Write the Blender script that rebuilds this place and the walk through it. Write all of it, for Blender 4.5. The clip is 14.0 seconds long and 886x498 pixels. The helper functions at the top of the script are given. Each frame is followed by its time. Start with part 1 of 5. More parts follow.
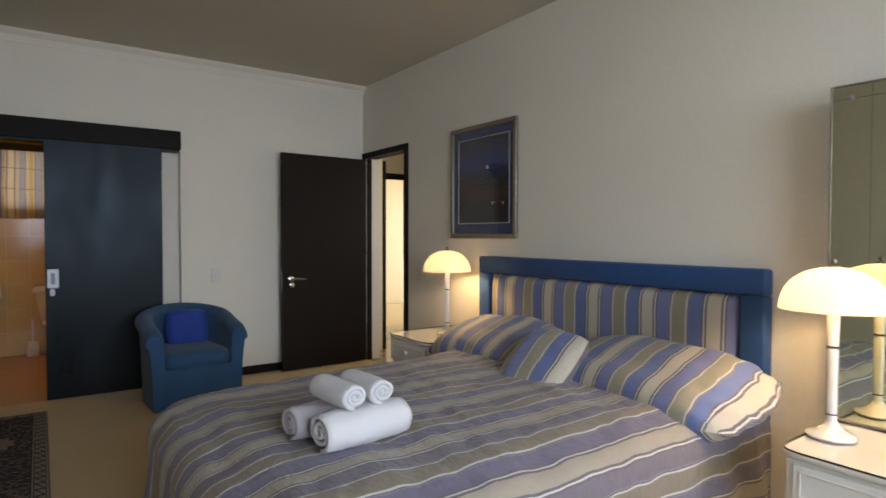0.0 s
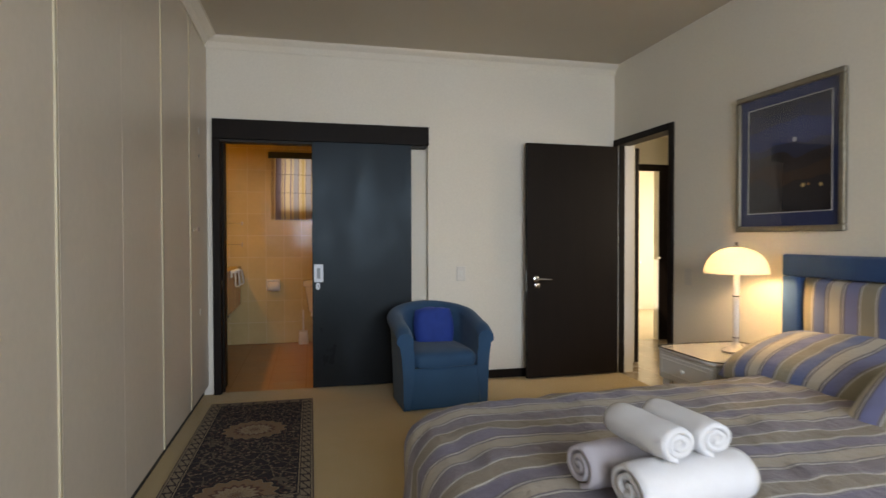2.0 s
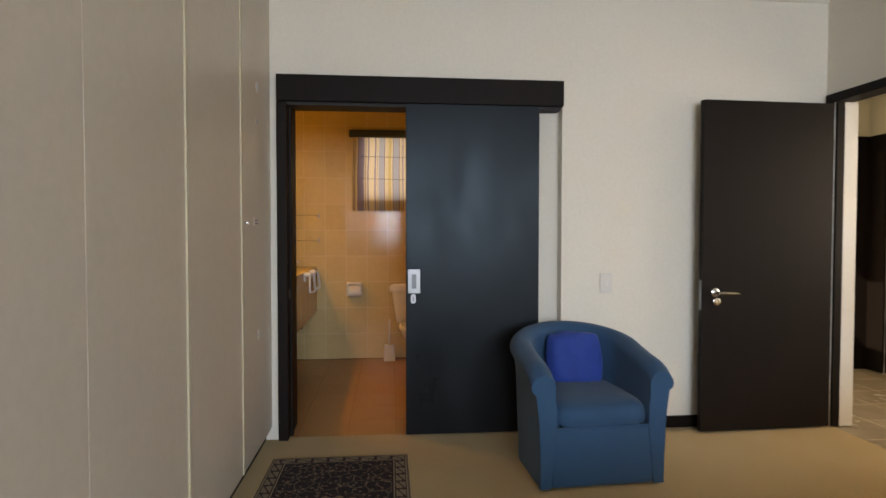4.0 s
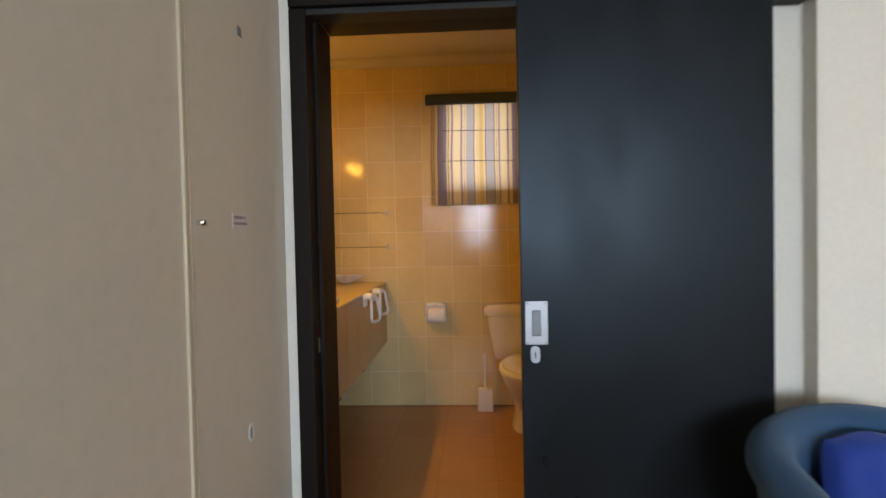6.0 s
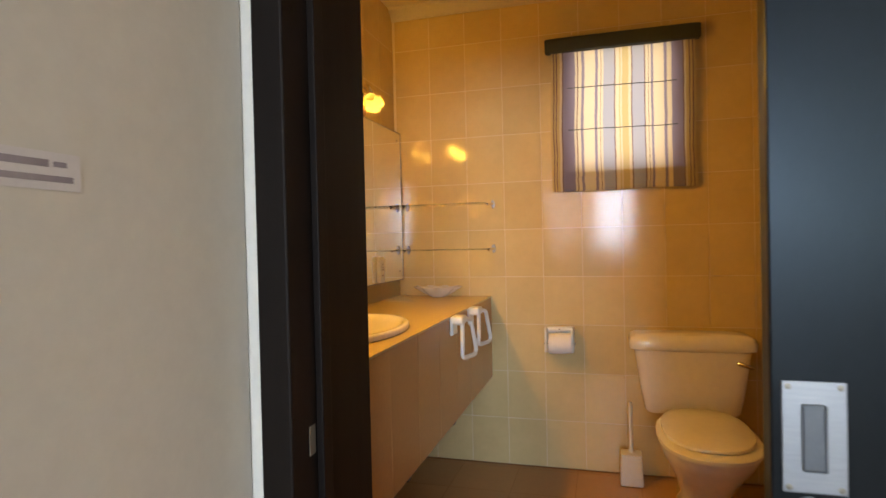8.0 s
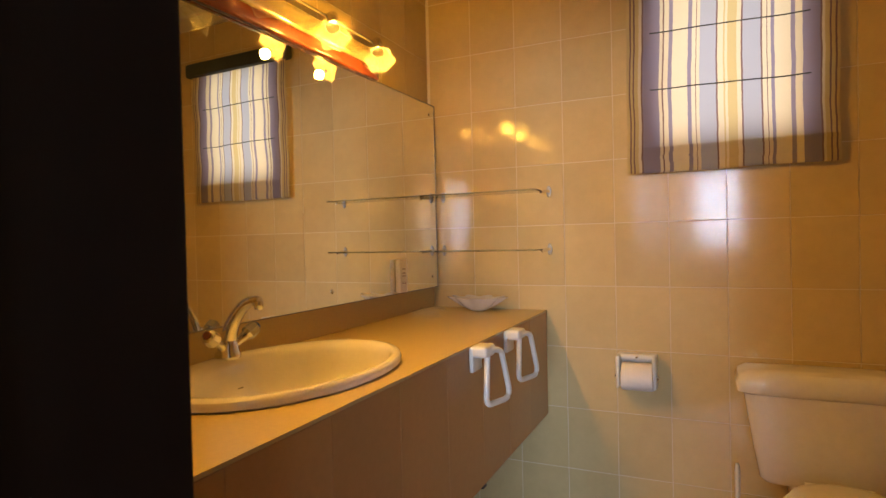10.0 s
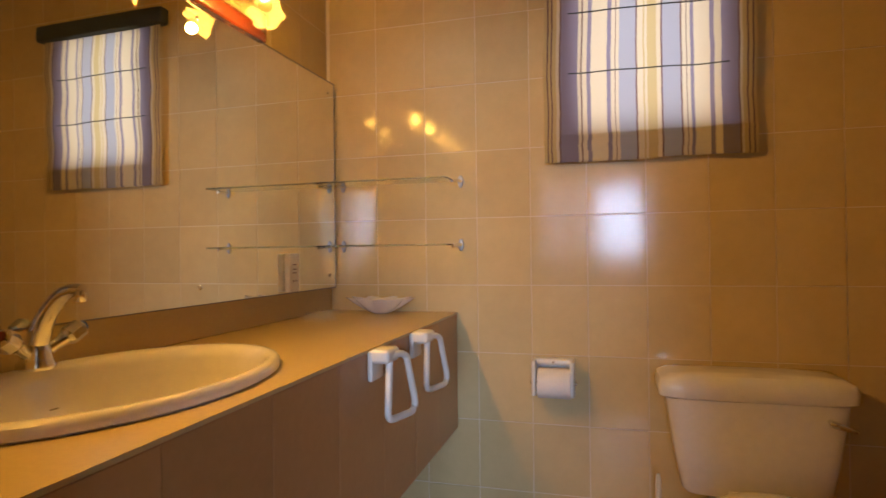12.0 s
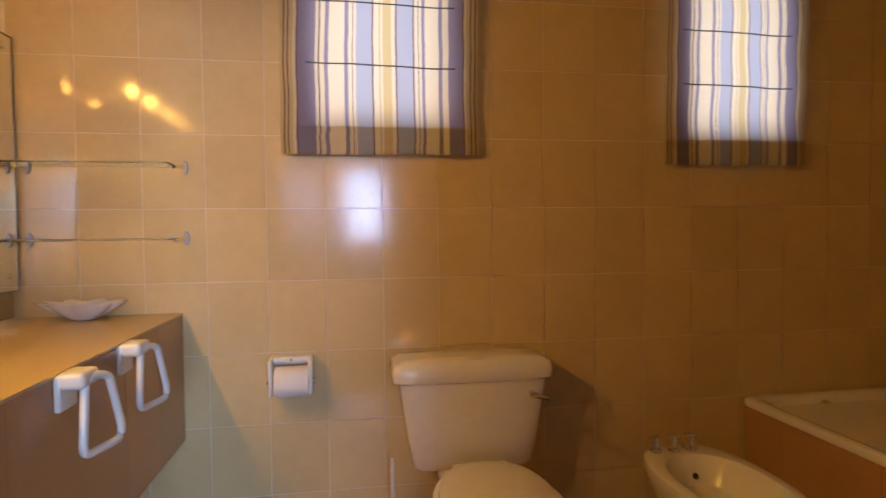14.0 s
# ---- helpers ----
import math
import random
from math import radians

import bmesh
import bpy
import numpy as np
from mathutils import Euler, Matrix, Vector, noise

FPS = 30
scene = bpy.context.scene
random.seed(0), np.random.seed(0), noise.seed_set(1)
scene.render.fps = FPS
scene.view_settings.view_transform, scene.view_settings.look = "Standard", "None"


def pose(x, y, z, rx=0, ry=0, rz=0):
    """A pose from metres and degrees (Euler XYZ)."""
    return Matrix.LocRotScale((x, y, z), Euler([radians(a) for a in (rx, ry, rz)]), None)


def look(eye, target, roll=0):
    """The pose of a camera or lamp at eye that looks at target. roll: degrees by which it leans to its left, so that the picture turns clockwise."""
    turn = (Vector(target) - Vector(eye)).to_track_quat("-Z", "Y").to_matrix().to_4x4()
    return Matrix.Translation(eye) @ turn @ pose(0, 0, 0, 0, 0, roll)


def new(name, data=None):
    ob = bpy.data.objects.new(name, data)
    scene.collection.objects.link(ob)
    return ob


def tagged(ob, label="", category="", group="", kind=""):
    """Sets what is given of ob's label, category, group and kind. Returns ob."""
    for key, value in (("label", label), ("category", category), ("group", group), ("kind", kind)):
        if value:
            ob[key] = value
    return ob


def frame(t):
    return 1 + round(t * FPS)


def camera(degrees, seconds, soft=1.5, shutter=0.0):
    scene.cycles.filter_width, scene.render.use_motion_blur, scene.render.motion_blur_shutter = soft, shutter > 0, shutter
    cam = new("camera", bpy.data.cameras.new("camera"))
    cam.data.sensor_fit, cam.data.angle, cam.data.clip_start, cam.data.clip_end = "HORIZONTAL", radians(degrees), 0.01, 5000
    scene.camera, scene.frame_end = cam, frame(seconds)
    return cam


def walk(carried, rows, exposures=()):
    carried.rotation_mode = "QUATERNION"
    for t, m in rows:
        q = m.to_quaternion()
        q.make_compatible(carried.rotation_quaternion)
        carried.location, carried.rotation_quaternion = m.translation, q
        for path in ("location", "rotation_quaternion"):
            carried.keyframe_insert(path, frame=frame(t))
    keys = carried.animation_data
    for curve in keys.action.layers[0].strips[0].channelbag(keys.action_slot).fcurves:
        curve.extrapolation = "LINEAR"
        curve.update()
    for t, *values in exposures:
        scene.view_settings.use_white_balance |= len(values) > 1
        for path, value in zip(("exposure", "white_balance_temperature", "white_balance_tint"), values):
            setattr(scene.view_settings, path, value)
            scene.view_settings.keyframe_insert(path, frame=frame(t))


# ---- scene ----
cam = camera(75.5, 14.0, 1.5, 0.4)
PATH = [
    (0, (0.269, -0.307, 1.272), (1.421, 1.327, 1.224), 0.1),
    (0.5, (0.277, -0.241, 1.275), (1.281, 1.488, 1.225), 0.0),
    (1, (0.272, -0.134, 1.252), (1.092, 1.69, 1.213), 0.0),
    (1.5, (0.268, -0.008, 1.238), (0.889, 1.893, 1.2), -0.1),
    (2, (0.289, 0.233, 1.213), (0.739, 2.181, 1.177), -0.1),
    (2.5, (0.309, 0.514, 1.197), (0.649, 2.485, 1.162), -0.2),
    (3, (0.316, 0.845, 1.212), (0.577, 2.828, 1.164), -0.2),
    (3.5, (0.282, 1.197, 1.207), (0.48, 3.186, 1.153), -0.3),
    (3.7, (0.246, 1.333, 1.217), (0.44, 3.322, 1.161), -0.2),
    (5.8, (0.134, 2.879, 1.242), (0.08, 4.877, 1.186), -0.2),
    (6, (0.155, 3.06, 1.235), (0.04, 5.056, 1.182), -1.2),
    (6.5, (0.13, 3.368, 1.224), (-0.109, 5.354, 1.18), -1.3),
    (7, (0.108, 3.633, 1.219), (-0.224, 5.605, 1.18), -1.4),
    (7.5, (0.109, 3.901, 1.204), (-0.319, 5.854, 1.172), -1.2),
    (8, (0.099, 4.122, 1.195), (-0.448, 6.045, 1.17), -1.3),
    (8.2, (0.089, 4.21, 1.199), (-0.5, 6.121, 1.175), -1.3),
    (10.3, (0.121, 4.864, 1.202), (-0.728, 6.674, 1.171), -1.3),
    (10.5, (0.086, 4.899, 1.193), (-0.742, 6.719, 1.168), -1.1),
    (11, (0.068, 4.973, 1.193), (-0.744, 6.801, 1.164), -1.2),
    (11.5, (0.043, 5.014, 1.154), (-0.666, 6.884, 1.15), -0.9),
    (12, (0.036, 5.049, 1.126), (-0.502, 6.975, 1.137), -0.7),
    (12.5, (0.065, 5.083, 1.126), (-0.308, 7.048, 1.128), -0.8),
    (13, (0.088, 5.094, 1.12), (-0.085, 7.086, 1.122), -0.8),
    (13.5, (0.126, 5.1, 1.15), (0.167, 7.099, 1.114), -0.6),
    (14, (0.075, 5.094, 1.169), (0.388, 7.069, 1.106), -0.6),
]
LAMP_W, SPOT_W, BLIND_W = 9.0, 3.1, 0.85
EXPOSURES = [(0.0, 0.36, 7800, 16), (1.5, 0.66, 8150, 16), (3.5, 1.08, 8400, 17), (6.0, 1.42, 7600, 15), (8.0, 1.88, 7550, 14), (10.5, 1.72, 6800, 16), (12.0, 1.60, 6300, 19), (14.0, 1.76, 5850, 21)]
walk(cam, [(t, look(eye, target, roll)) for t, eye, target, roll in PATH], EXPOSURES)

# exposure and white balance
LIGHT_DAY = 0.15
world = bpy.data.worlds.new("sky")
scene.world = world
world.use_nodes = True
wn = world.node_tree.nodes
sky = wn.new("ShaderNodeTexSky")
sky.sky_type, sky.sun_disc = "NISHITA", False
sky.sun_elevation, sky.sun_rotation = radians(48), radians(250)
wn["Background"].inputs["Strength"].default_value = LIGHT_DAY
world.node_tree.links.new(sky.outputs[0], wn["Background"].inputs["Color"])
sun = new("sun", bpy.data.lights.new("sun", "SUN"))
sun.data.energy, sun.data.angle, sun.data.color = 3.0, radians(0.5), (1.0, 0.95, 0.87)
sun.matrix_world = look((0, 0, 0), (math.cos(radians(48)) * 0.94, 0.34 * math.cos(radians(48)), -math.sin(radians(48))))


def lamp(name, place, watts, radius, tint):
    ob = new(name, bpy.data.lights.new(name, "POINT"))
    ob.data.energy, ob.data.shadow_soft_size, ob.data.color = watts, radius, tint
    ob.location = place
    return ob


# the window behind the walker: sky light through its opening
glow = new("window_daylight", bpy.data.lights.new("window_daylight", "AREA"))
glow.data.shape, glow.data.size, glow.data.size_y = "RECTANGLE", 2.8, 1.4
glow.data.energy, glow.data.color = 90.0, (0.55, 0.735, 1.0)
glow.data.spread = radians(140)
glow.matrix_world = look((1.35, -2.28, 1.70), (1.35, 3.0, -0.6))

# ---------------------------------------------------------------- materials
def mat(name):
    m = bpy.data.materials.new(name)
    m.use_nodes = True
    nt = m.node_tree
    return m, nt, nt.nodes["Principled BSDF"]


def node(nt, kind, **vals):
    n = nt.nodes.new(kind)
    for k, v in vals.items():
        n.inputs[k.replace("_", " ")].default_value = v
    return n


def op(nt, what, a, b=0.0, c=0.0):
    n = nt.nodes.new("ShaderNodeMath")
    n.operation = what
    for i, v in enumerate((a, b, c)):
        if isinstance(v, (int, float)):
            n.inputs[i].default_value = v
        else:
            nt.links.new(v, n.inputs[i])
    return n.outputs[0]


def mix(nt, fac, a, b):
    n = nt.nodes.new("ShaderNodeMix")
    n.data_type = "RGBA"
    for slot, v in ((0, fac), (6, a), (7, b)):
        if isinstance(v, (int, float)):
            n.inputs[slot].default_value = v
        elif isinstance(v, tuple):
            n.inputs[slot].default_value = (*v[:3], 1)
        else:
            nt.links.new(v, n.inputs[slot])
    return n.outputs[2]


def noise_tex(nt, scale, detail=4, rough=0.6, stretch=(1, 1, 1), placed=False):
    co = nt.nodes.new("ShaderNodeNewGeometry" if placed else "ShaderNodeTexCoord")
    mp = nt.nodes.new("ShaderNodeMapping")
    mp.inputs["Scale"].default_value = stretch
    n = node(nt, "ShaderNodeTexNoise", Scale=scale, Detail=detail, Roughness=rough)
    nt.links.new(co.outputs["Position" if placed else "Object"], mp.inputs[0])
    nt.links.new(mp.outputs[0], n.inputs["Vector"])
    return n.outputs["Fac"]


def bump(nt, p, height, strength, dist=0.002):
    b = node(nt, "ShaderNodeBump", Strength=strength, Distance=dist)
    nt.links.new(height, b.inputs["Height"])
    nt.links.new(b.outputs[0], p.inputs["Normal"])


def ramp(nt, fac, lo, hi):
    n = nt.nodes.new("ShaderNodeMapRange")
    n.inputs["From Min"].default_value, n.inputs["From Max"].default_value = lo, hi
    nt.links.new(fac, n.inputs["Value"])
    return n.outputs[0]


def surface(name, c1, c2, rough, big=2.0, fine=120.0, relief=0.2, metal=0.0, rough2=None, stretch=(1, 1, 1), vary=0.0, dist=0.002, coat=0.0, sheen=0.0):
    m, nt, p = mat(name)
    cloud = ramp(nt, noise_tex(nt, big, 5, 0.6, stretch, vary > 0), 0.25, 0.75)
    grain = noise_tex(nt, fine, 4, 0.7, stretch, vary > 0)
    col = mix(nt, cloud, c1, c2)
    col = mix(nt, op(nt, "MULTIPLY", ramp(nt, grain, 0.35, 0.75), 0.25), col, tuple(v * 0.7 for v in c1))
    if vary:
        info = nt.nodes.new("ShaderNodeObjectInfo")
        hsv = nt.nodes.new("ShaderNodeHueSaturation")
        nt.links.new(op(nt, "MULTIPLY_ADD", info.outputs["Random"], 2 * vary, 1 - vary), hsv.inputs["Value"])
        nt.links.new(col, hsv.inputs["Color"])
        col = hsv.outputs[0]
    nt.links.new(col, p.inputs["Base Color"])
    r2 = rough if rough2 is None else rough2
    nt.links.new(op(nt, "MULTIPLY_ADD", cloud, r2 - rough, rough), p.inputs["Roughness"])
    p.inputs["Metallic"].default_value = metal
    p.inputs["Coat Weight"].default_value = coat
    p.inputs["Sheen Weight"].default_value = sheen
    if relief:
        bump(nt, p, grain, relief, dist)
    return m


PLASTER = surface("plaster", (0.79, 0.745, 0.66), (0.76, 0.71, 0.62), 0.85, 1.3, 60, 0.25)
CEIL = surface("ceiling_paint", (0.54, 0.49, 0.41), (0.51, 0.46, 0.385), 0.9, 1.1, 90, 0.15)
WOOD = surface("dark_stained_wood", (0.008, 0.005, 0.004), (0.012, 0.008, 0.006), 0.5, 3, 60, 0.08, rough2=0.6, stretch=(6, 6, 0.4))
SLIDE = surface("dark_painted_door", (0.0115, 0.0118, 0.0125), (0.0160, 0.0160, 0.0168), 0.25, 2.6, 45, 0.10, rough2=0.44, stretch=(2, 2, 0.9))
GLOSSY = surface("varnished_dark_wood", (0.012, 0.008, 0.006), (0.018, 0.012, 0.009), 0.22, 3, 60, 0.05, rough2=0.3, stretch=(6, 6, 0.4))
WHITE = surface("white_paint", (0.74, 0.73, 0.69), (0.70, 0.68, 0.63), 0.45, 3, 80, 0.06)
CREAM = surface("cream_lacquer", (0.59, 0.522, 0.44), (0.56, 0.492, 0.41), 0.35, 0.9, 25, 0.03, rough2=0.42)
TRIM = surface("yellowed_edge", (0.53, 0.46, 0.33), (0.49, 0.42, 0.29), 0.45, 4, 60, 0.05)
CARPET = surface("tan_carpet", (0.53, 0.375, 0.17), (0.46, 0.325, 0.14), 1.0, 2.5, 420, 0.9, dist=0.006, sheen=0.2)
NAVY = surface("navy_suede", (0.010, 0.066, 0.20), (0.007, 0.050, 0.155), 0.8, 7, 300, 0.3, sheen=0.12)
TEAL = surface("blue_chair_weave", (0.014, 0.072, 0.155), (0.010, 0.055, 0.12), 0.85, 4, 500, 0.5, sheen=0.1)
ROYAL = surface("royal_blue_velvet", (0.006, 0.046, 0.30), (0.004, 0.034, 0.22), 0.8, 9, 300, 0.4, sheen=0.08)
TERRY = surface("white_terry", (0.86, 0.85, 0.86), (0.80, 0.79, 0.80), 0.95, 8, 380, 0.9, dist=0.006)
TERRY2 = surface("lilac_terry", (0.62, 0.57, 0.60), (0.56, 0.51, 0.55), 0.95, 8, 380, 0.9, dist=0.006)
CERAMIC = surface("glazed_ceramic", (0.76, 0.72, 0.69), (0.72, 0.68, 0.65), 0.12, 3, 30, 0.02, coat=0.4)
PLASTIC = surface("white_plastic", (0.74, 0.72, 0.68), (0.70, 0.68, 0.63), 0.3, 6, 60, 0.03)
TILE = surface("glazed_beige_tile", (0.61, 0.465, 0.235), (0.555, 0.415, 0.20), 0.10, 6, 25, 0.006, rough2=0.14, vary=0.05, coat=0.0)
GROUT = surface("pale_grout", (0.72, 0.615, 0.43), (0.66, 0.56, 0.385), 0.9, 9, 200, 0.3)
BFLOOR = surface("brown_floor_tile", (0.40, 0.205, 0.075), (0.46, 0.25, 0.10), 0.30, 4, 50, 0.08, rough2=0.4, vary=0.05)
BGROUT = surface("brown_grout", (0.34, 0.18, 0.07), (0.38, 0.205, 0.085), 0.9, 9, 200, 0.3)
HFLOOR = surface("polished_stone_tile", (0.42, 0.34, 0.24), (0.24, 0.18, 0.11), 0.2, 3, 20, 0.03, rough2=0.3, vary=0.06)
CHROME = surface("chrome", (0.80, 0.80, 0.80), (0.74, 0.74, 0.74), 0.08, 8, 60, 0.0, metal=1.0, rough2=0.16)
STEEL = surface("brushed_aluminium", (0.36, 0.37, 0.385), (0.31, 0.32, 0.335), 0.42, 20, 200, 0.05, metal=0.7, stretch=(1, 1, 12))
PULL = surface("dull_grey_metal", (0.15, 0.16, 0.17), (0.12, 0.13, 0.14), 0.4, 20, 200, 0.05, metal=0.6)
MAHOG = surface("red_mahogany", (0.17, 0.038, 0.014), (0.11, 0.024, 0.009), 0.25, 4, 60, 0.05, stretch=(4, 0.6, 4), coat=0.4)
BRASS = surface("cream_brass", (0.80, 0.66, 0.38), (0.72, 0.58, 0.32), 0.22, 6, 60, 0.02, metal=0.8)
PEWTER = surface("pewter_gilt", (0.30, 0.27, 0.21), (0.20, 0.17, 0.13), 0.38, 30, 200, 0.2, metal=0.6)
MATNAVY = surface("navy_mat_board", (0.020, 0.034, 0.12), (0.015, 0.026, 0.095), 0.7, 4, 200, 0.1)
VALANCE = surface("slate_felt", (0.045, 0.055, 0.055), (0.03, 0.038, 0.04), 0.8, 6, 200, 0.3)
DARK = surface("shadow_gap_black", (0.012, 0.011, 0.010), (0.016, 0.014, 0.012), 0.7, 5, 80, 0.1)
VTOP = surface("beige_laminate", (0.54, 0.405, 0.185), (0.532, 0.398, 0.18), 0.26, 4, 90, 0.01, rough2=0.275)
APRON = surface("brown_glazed_tile", (0.46, 0.255, 0.105), (0.43, 0.235, 0.095), 0.2, 4, 50, 0.04, rough2=0.25, vary=0.05)
SWITCH = surface("aged_switch_plastic", (0.72, 0.69, 0.64), (0.68, 0.65, 0.60), 0.4, 6, 60, 0.03)
PAPER = surface("toilet_paper", (0.80, 0.76, 0.72), (0.76, 0.72, 0.68), 0.95, 12, 200, 0.3)
GROUND = surface("dry_lawn", (0.10, 0.11, 0.05), (0.16, 0.13, 0.07), 0.95, 0.6, 8, 0.5)
ROOM2 = surface("cream_wall_paint", (0.80, 0.76, 0.64), (0.76, 0.72, 0.60), 0.85, 1.3, 60, 0.2)
BAR = surface("printed_ink", (0.20, 0.15, 0.16), (0.34, 0.28, 0.28), 0.8, 8, 90, 0.0)
LABEL = surface("label_card", (0.62, 0.55, 0.52), (0.58, 0.51, 0.48), 0.5, 8, 90, 0.0)
RED = surface("red_card", (0.45, 0.05, 0.03), (0.40, 0.04, 0.03), 0.5, 8, 90, 0.0)


def plain(name, colour, rough, metal=0.0, transmission=0.0, ior=1.45):
    m, nt, p = mat(name)
    p.inputs["Base Color"].default_value = (*colour, 1)
    p.inputs["Roughness"].default_value, p.inputs["Metallic"].default_value = rough, metal
    p.inputs["Transmission Weight"].default_value, p.inputs["IOR"].default_value = transmission, ior
    return m


MIRROR = plain("mirror_silver", (0.86, 0.87, 0.82), 0.01, 1.0)
OLDMIRROR = plain("tinted_mirror", (0.62, 0.64, 0.50), 0.02, 1.0)
GLASS = plain("green_glass", (0.80, 0.93, 0.84), 0.02, 0.0, 1.0)


def glow_mat(name, colour, strength):
    m, nt, p = mat(name)
    p.inputs["Base Color"].default_value = (*colour, 1)
    p.inputs["Emission Color"].default_value = (*colour, 1)
    p.inputs["Emission Strength"].default_value = strength
    return m


def pane_mat():
    """Thin flat glass: clear, with a gloss that grows at grazing angles."""
    m, nt, p = mat("thin_glass")
    clear = nt.nodes.new("ShaderNodeBsdfTransparent")
    gloss = node(nt, "ShaderNodeBsdfGlossy", Roughness=0.02)
    lw = node(nt, "ShaderNodeLayerWeight", Blend=0.5)
    fr = op(nt, "MULTIPLY_ADD", op(nt, "POWER", lw.outputs["Facing"], 5.0), 0.6, 0.03)
    mx = nt.nodes.new("ShaderNodeMixShader")
    nt.links.new(fr, mx.inputs[0])
    nt.links.new(clear.outputs[0], mx.inputs[1])
    nt.links.new(gloss.outputs[0], mx.inputs[2])
    nt.links.new(mx.outputs[0], nt.nodes["Material Output"].inputs["Surface"])
    return m


THIN = pane_mat()


def petal_mat():
    """Pressed glass: mostly clear, scattering a little of the bulb's light."""
    m, nt, p = mat("pressed_glass")
    p.inputs["Base Color"].default_value = (0.95, 0.92, 0.86, 1)
    p.inputs["Roughness"].default_value = 0.08
    clear = nt.nodes.new("ShaderNodeBsdfTransparent")
    soft = nt.nodes.new("ShaderNodeBsdfTranslucent")
    soft.inputs["Color"].default_value = (0.95, 0.92, 0.86, 1)
    inner, outer = nt.nodes.new("ShaderNodeMixShader"), nt.nodes.new("ShaderNodeMixShader")
    inner.inputs[0].default_value, outer.inputs[0].default_value = 0.05, 0.12
    nt.links.new(clear.outputs[0], inner.inputs[1])
    nt.links.new(soft.outputs[0], inner.inputs[2])
    nt.links.new(inner.outputs[0], outer.inputs[1])
    nt.links.new(p.outputs[0], outer.inputs[2])
    nt.links.new(outer.outputs[0], nt.nodes["Material Output"].inputs["Surface"])
    return m


PETAL = petal_mat()
BULB = glow_mat("lit_bulb", (1.0, 0.64, 0.20), 120.0)


def shade_mat():
    m, nt, p = mat("opal_glass")
    p.inputs["Base Color"].default_value = (0.86, 0.80, 0.68, 1)
    p.inputs["Roughness"].default_value = 0.25
    tr = nt.nodes.new("ShaderNodeBsdfTranslucent")
    tr.inputs["Color"].default_value = (0.92, 0.89, 0.82, 1)
    mx = nt.nodes.new("ShaderNodeMixShader")
    mx.inputs[0].default_value = 0.45
    out = nt.nodes["Material Output"]
    nt.links.new(p.outputs[0], mx.inputs[1])
    nt.links.new(tr.outputs[0], mx.inputs[2])
    nt.links.new(mx.outputs[0], out.inputs["Surface"])
    return m


OPAL = shade_mat()


def bands(nt, fac, stops):
    n = nt.nodes.new("ShaderNodeValToRGB")
    n.color_ramp.interpolation = "CONSTANT"
    els = n.color_ramp.elements
    els[0].position, els[0].color = stops[0][0], (*stops[0][1], 1)
    els.remove(els[1])
    for at, c in stops[1:]:
        e = els.new(at)
        e.color = (*c, 1)
    nt.links.new(fac, n.inputs[0])
    return n.outputs[0]


BLU, LIL, SAGE, CRM = (0.105, 0.155, 0.34), (0.16, 0.18, 0.36), (0.30, 0.265, 0.18), (0.54, 0.48, 0.38)
GRY, WHT, SHADE = (0.120, 0.100, 0.115), (0.60, 0.57, 0.52), (0.22, 0.20, 0.22)


def stripe_stops(first, second, wide, narrow):
    """One repeat of the cloth: a wide cream band, blue, a khaki band, blue; each band with fine edge lines."""
    return [(0.0, wide), (0.090, GRY), (0.118, WHT), (0.140, GRY), (0.162, first), (0.345, SHADE), (0.362, GRY), (0.374, WHT), (0.396, narrow),
            (0.604, WHT), (0.624, GRY), (0.638, SHADE), (0.655, second), (0.838, GRY), (0.860, WHT), (0.882, GRY), (0.910, wide)]


FABRIC_STOPS = stripe_stops(BLU, LIL, CRM, SAGE)
# same cloth as the pillows, its duller light on the bed put into the colours
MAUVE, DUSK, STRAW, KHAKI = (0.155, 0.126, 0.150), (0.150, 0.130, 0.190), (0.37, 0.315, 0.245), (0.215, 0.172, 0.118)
SHADED_SPREAD_STOPS = stripe_stops(DUSK, MAUVE, STRAW, KHAKI)


def fabric(name, period, relief, tint, shift=0.0, stops=FABRIC_STOPS):
    """Woven stripes that follow the float attribute "s", metres across the stripes."""
    m, nt, p = mat(name)
    at = nt.nodes.new("ShaderNodeAttribute")
    at.attribute_name = "s"
    wob = op(nt, "MULTIPLY_ADD", noise_tex(nt, 3.0, 2), 0.006, -0.003)
    s = op(nt, "ADD", op(nt, "DIVIDE", op(nt, "ADD", at.outputs["Fac"], wob), period), shift)
    f = op(nt, "FRACT", s)
    col = bands(nt, f, stops)
    soft = mix(nt, tint, col, (0.25, 0.205, 0.195))
    soft = mix(nt, op(nt, "MULTIPLY", ramp(nt, noise_tex(nt, 250, 3, 0.7), 0.3, 0.8), 0.25), soft, (0.12, 0.11, 0.13))
    nt.links.new(soft, p.inputs["Base Color"])
    p.inputs["Roughness"].default_value = 0.75
    p.inputs["Sheen Weight"].default_value = 0.15
    hs = op(nt, "ADD", noise_tex(nt, 7, 5, 0.6), op(nt, "MULTIPLY", noise_tex(nt, 400, 2), 0.06))
    hs = op(nt, "ADD", hs, op(nt, "MULTIPLY", noise_tex(nt, 16, 3, 0.6, (2.2, 1, 1)), 0.3))
    bump(nt, p, hs, relief, 0.03)
    return m


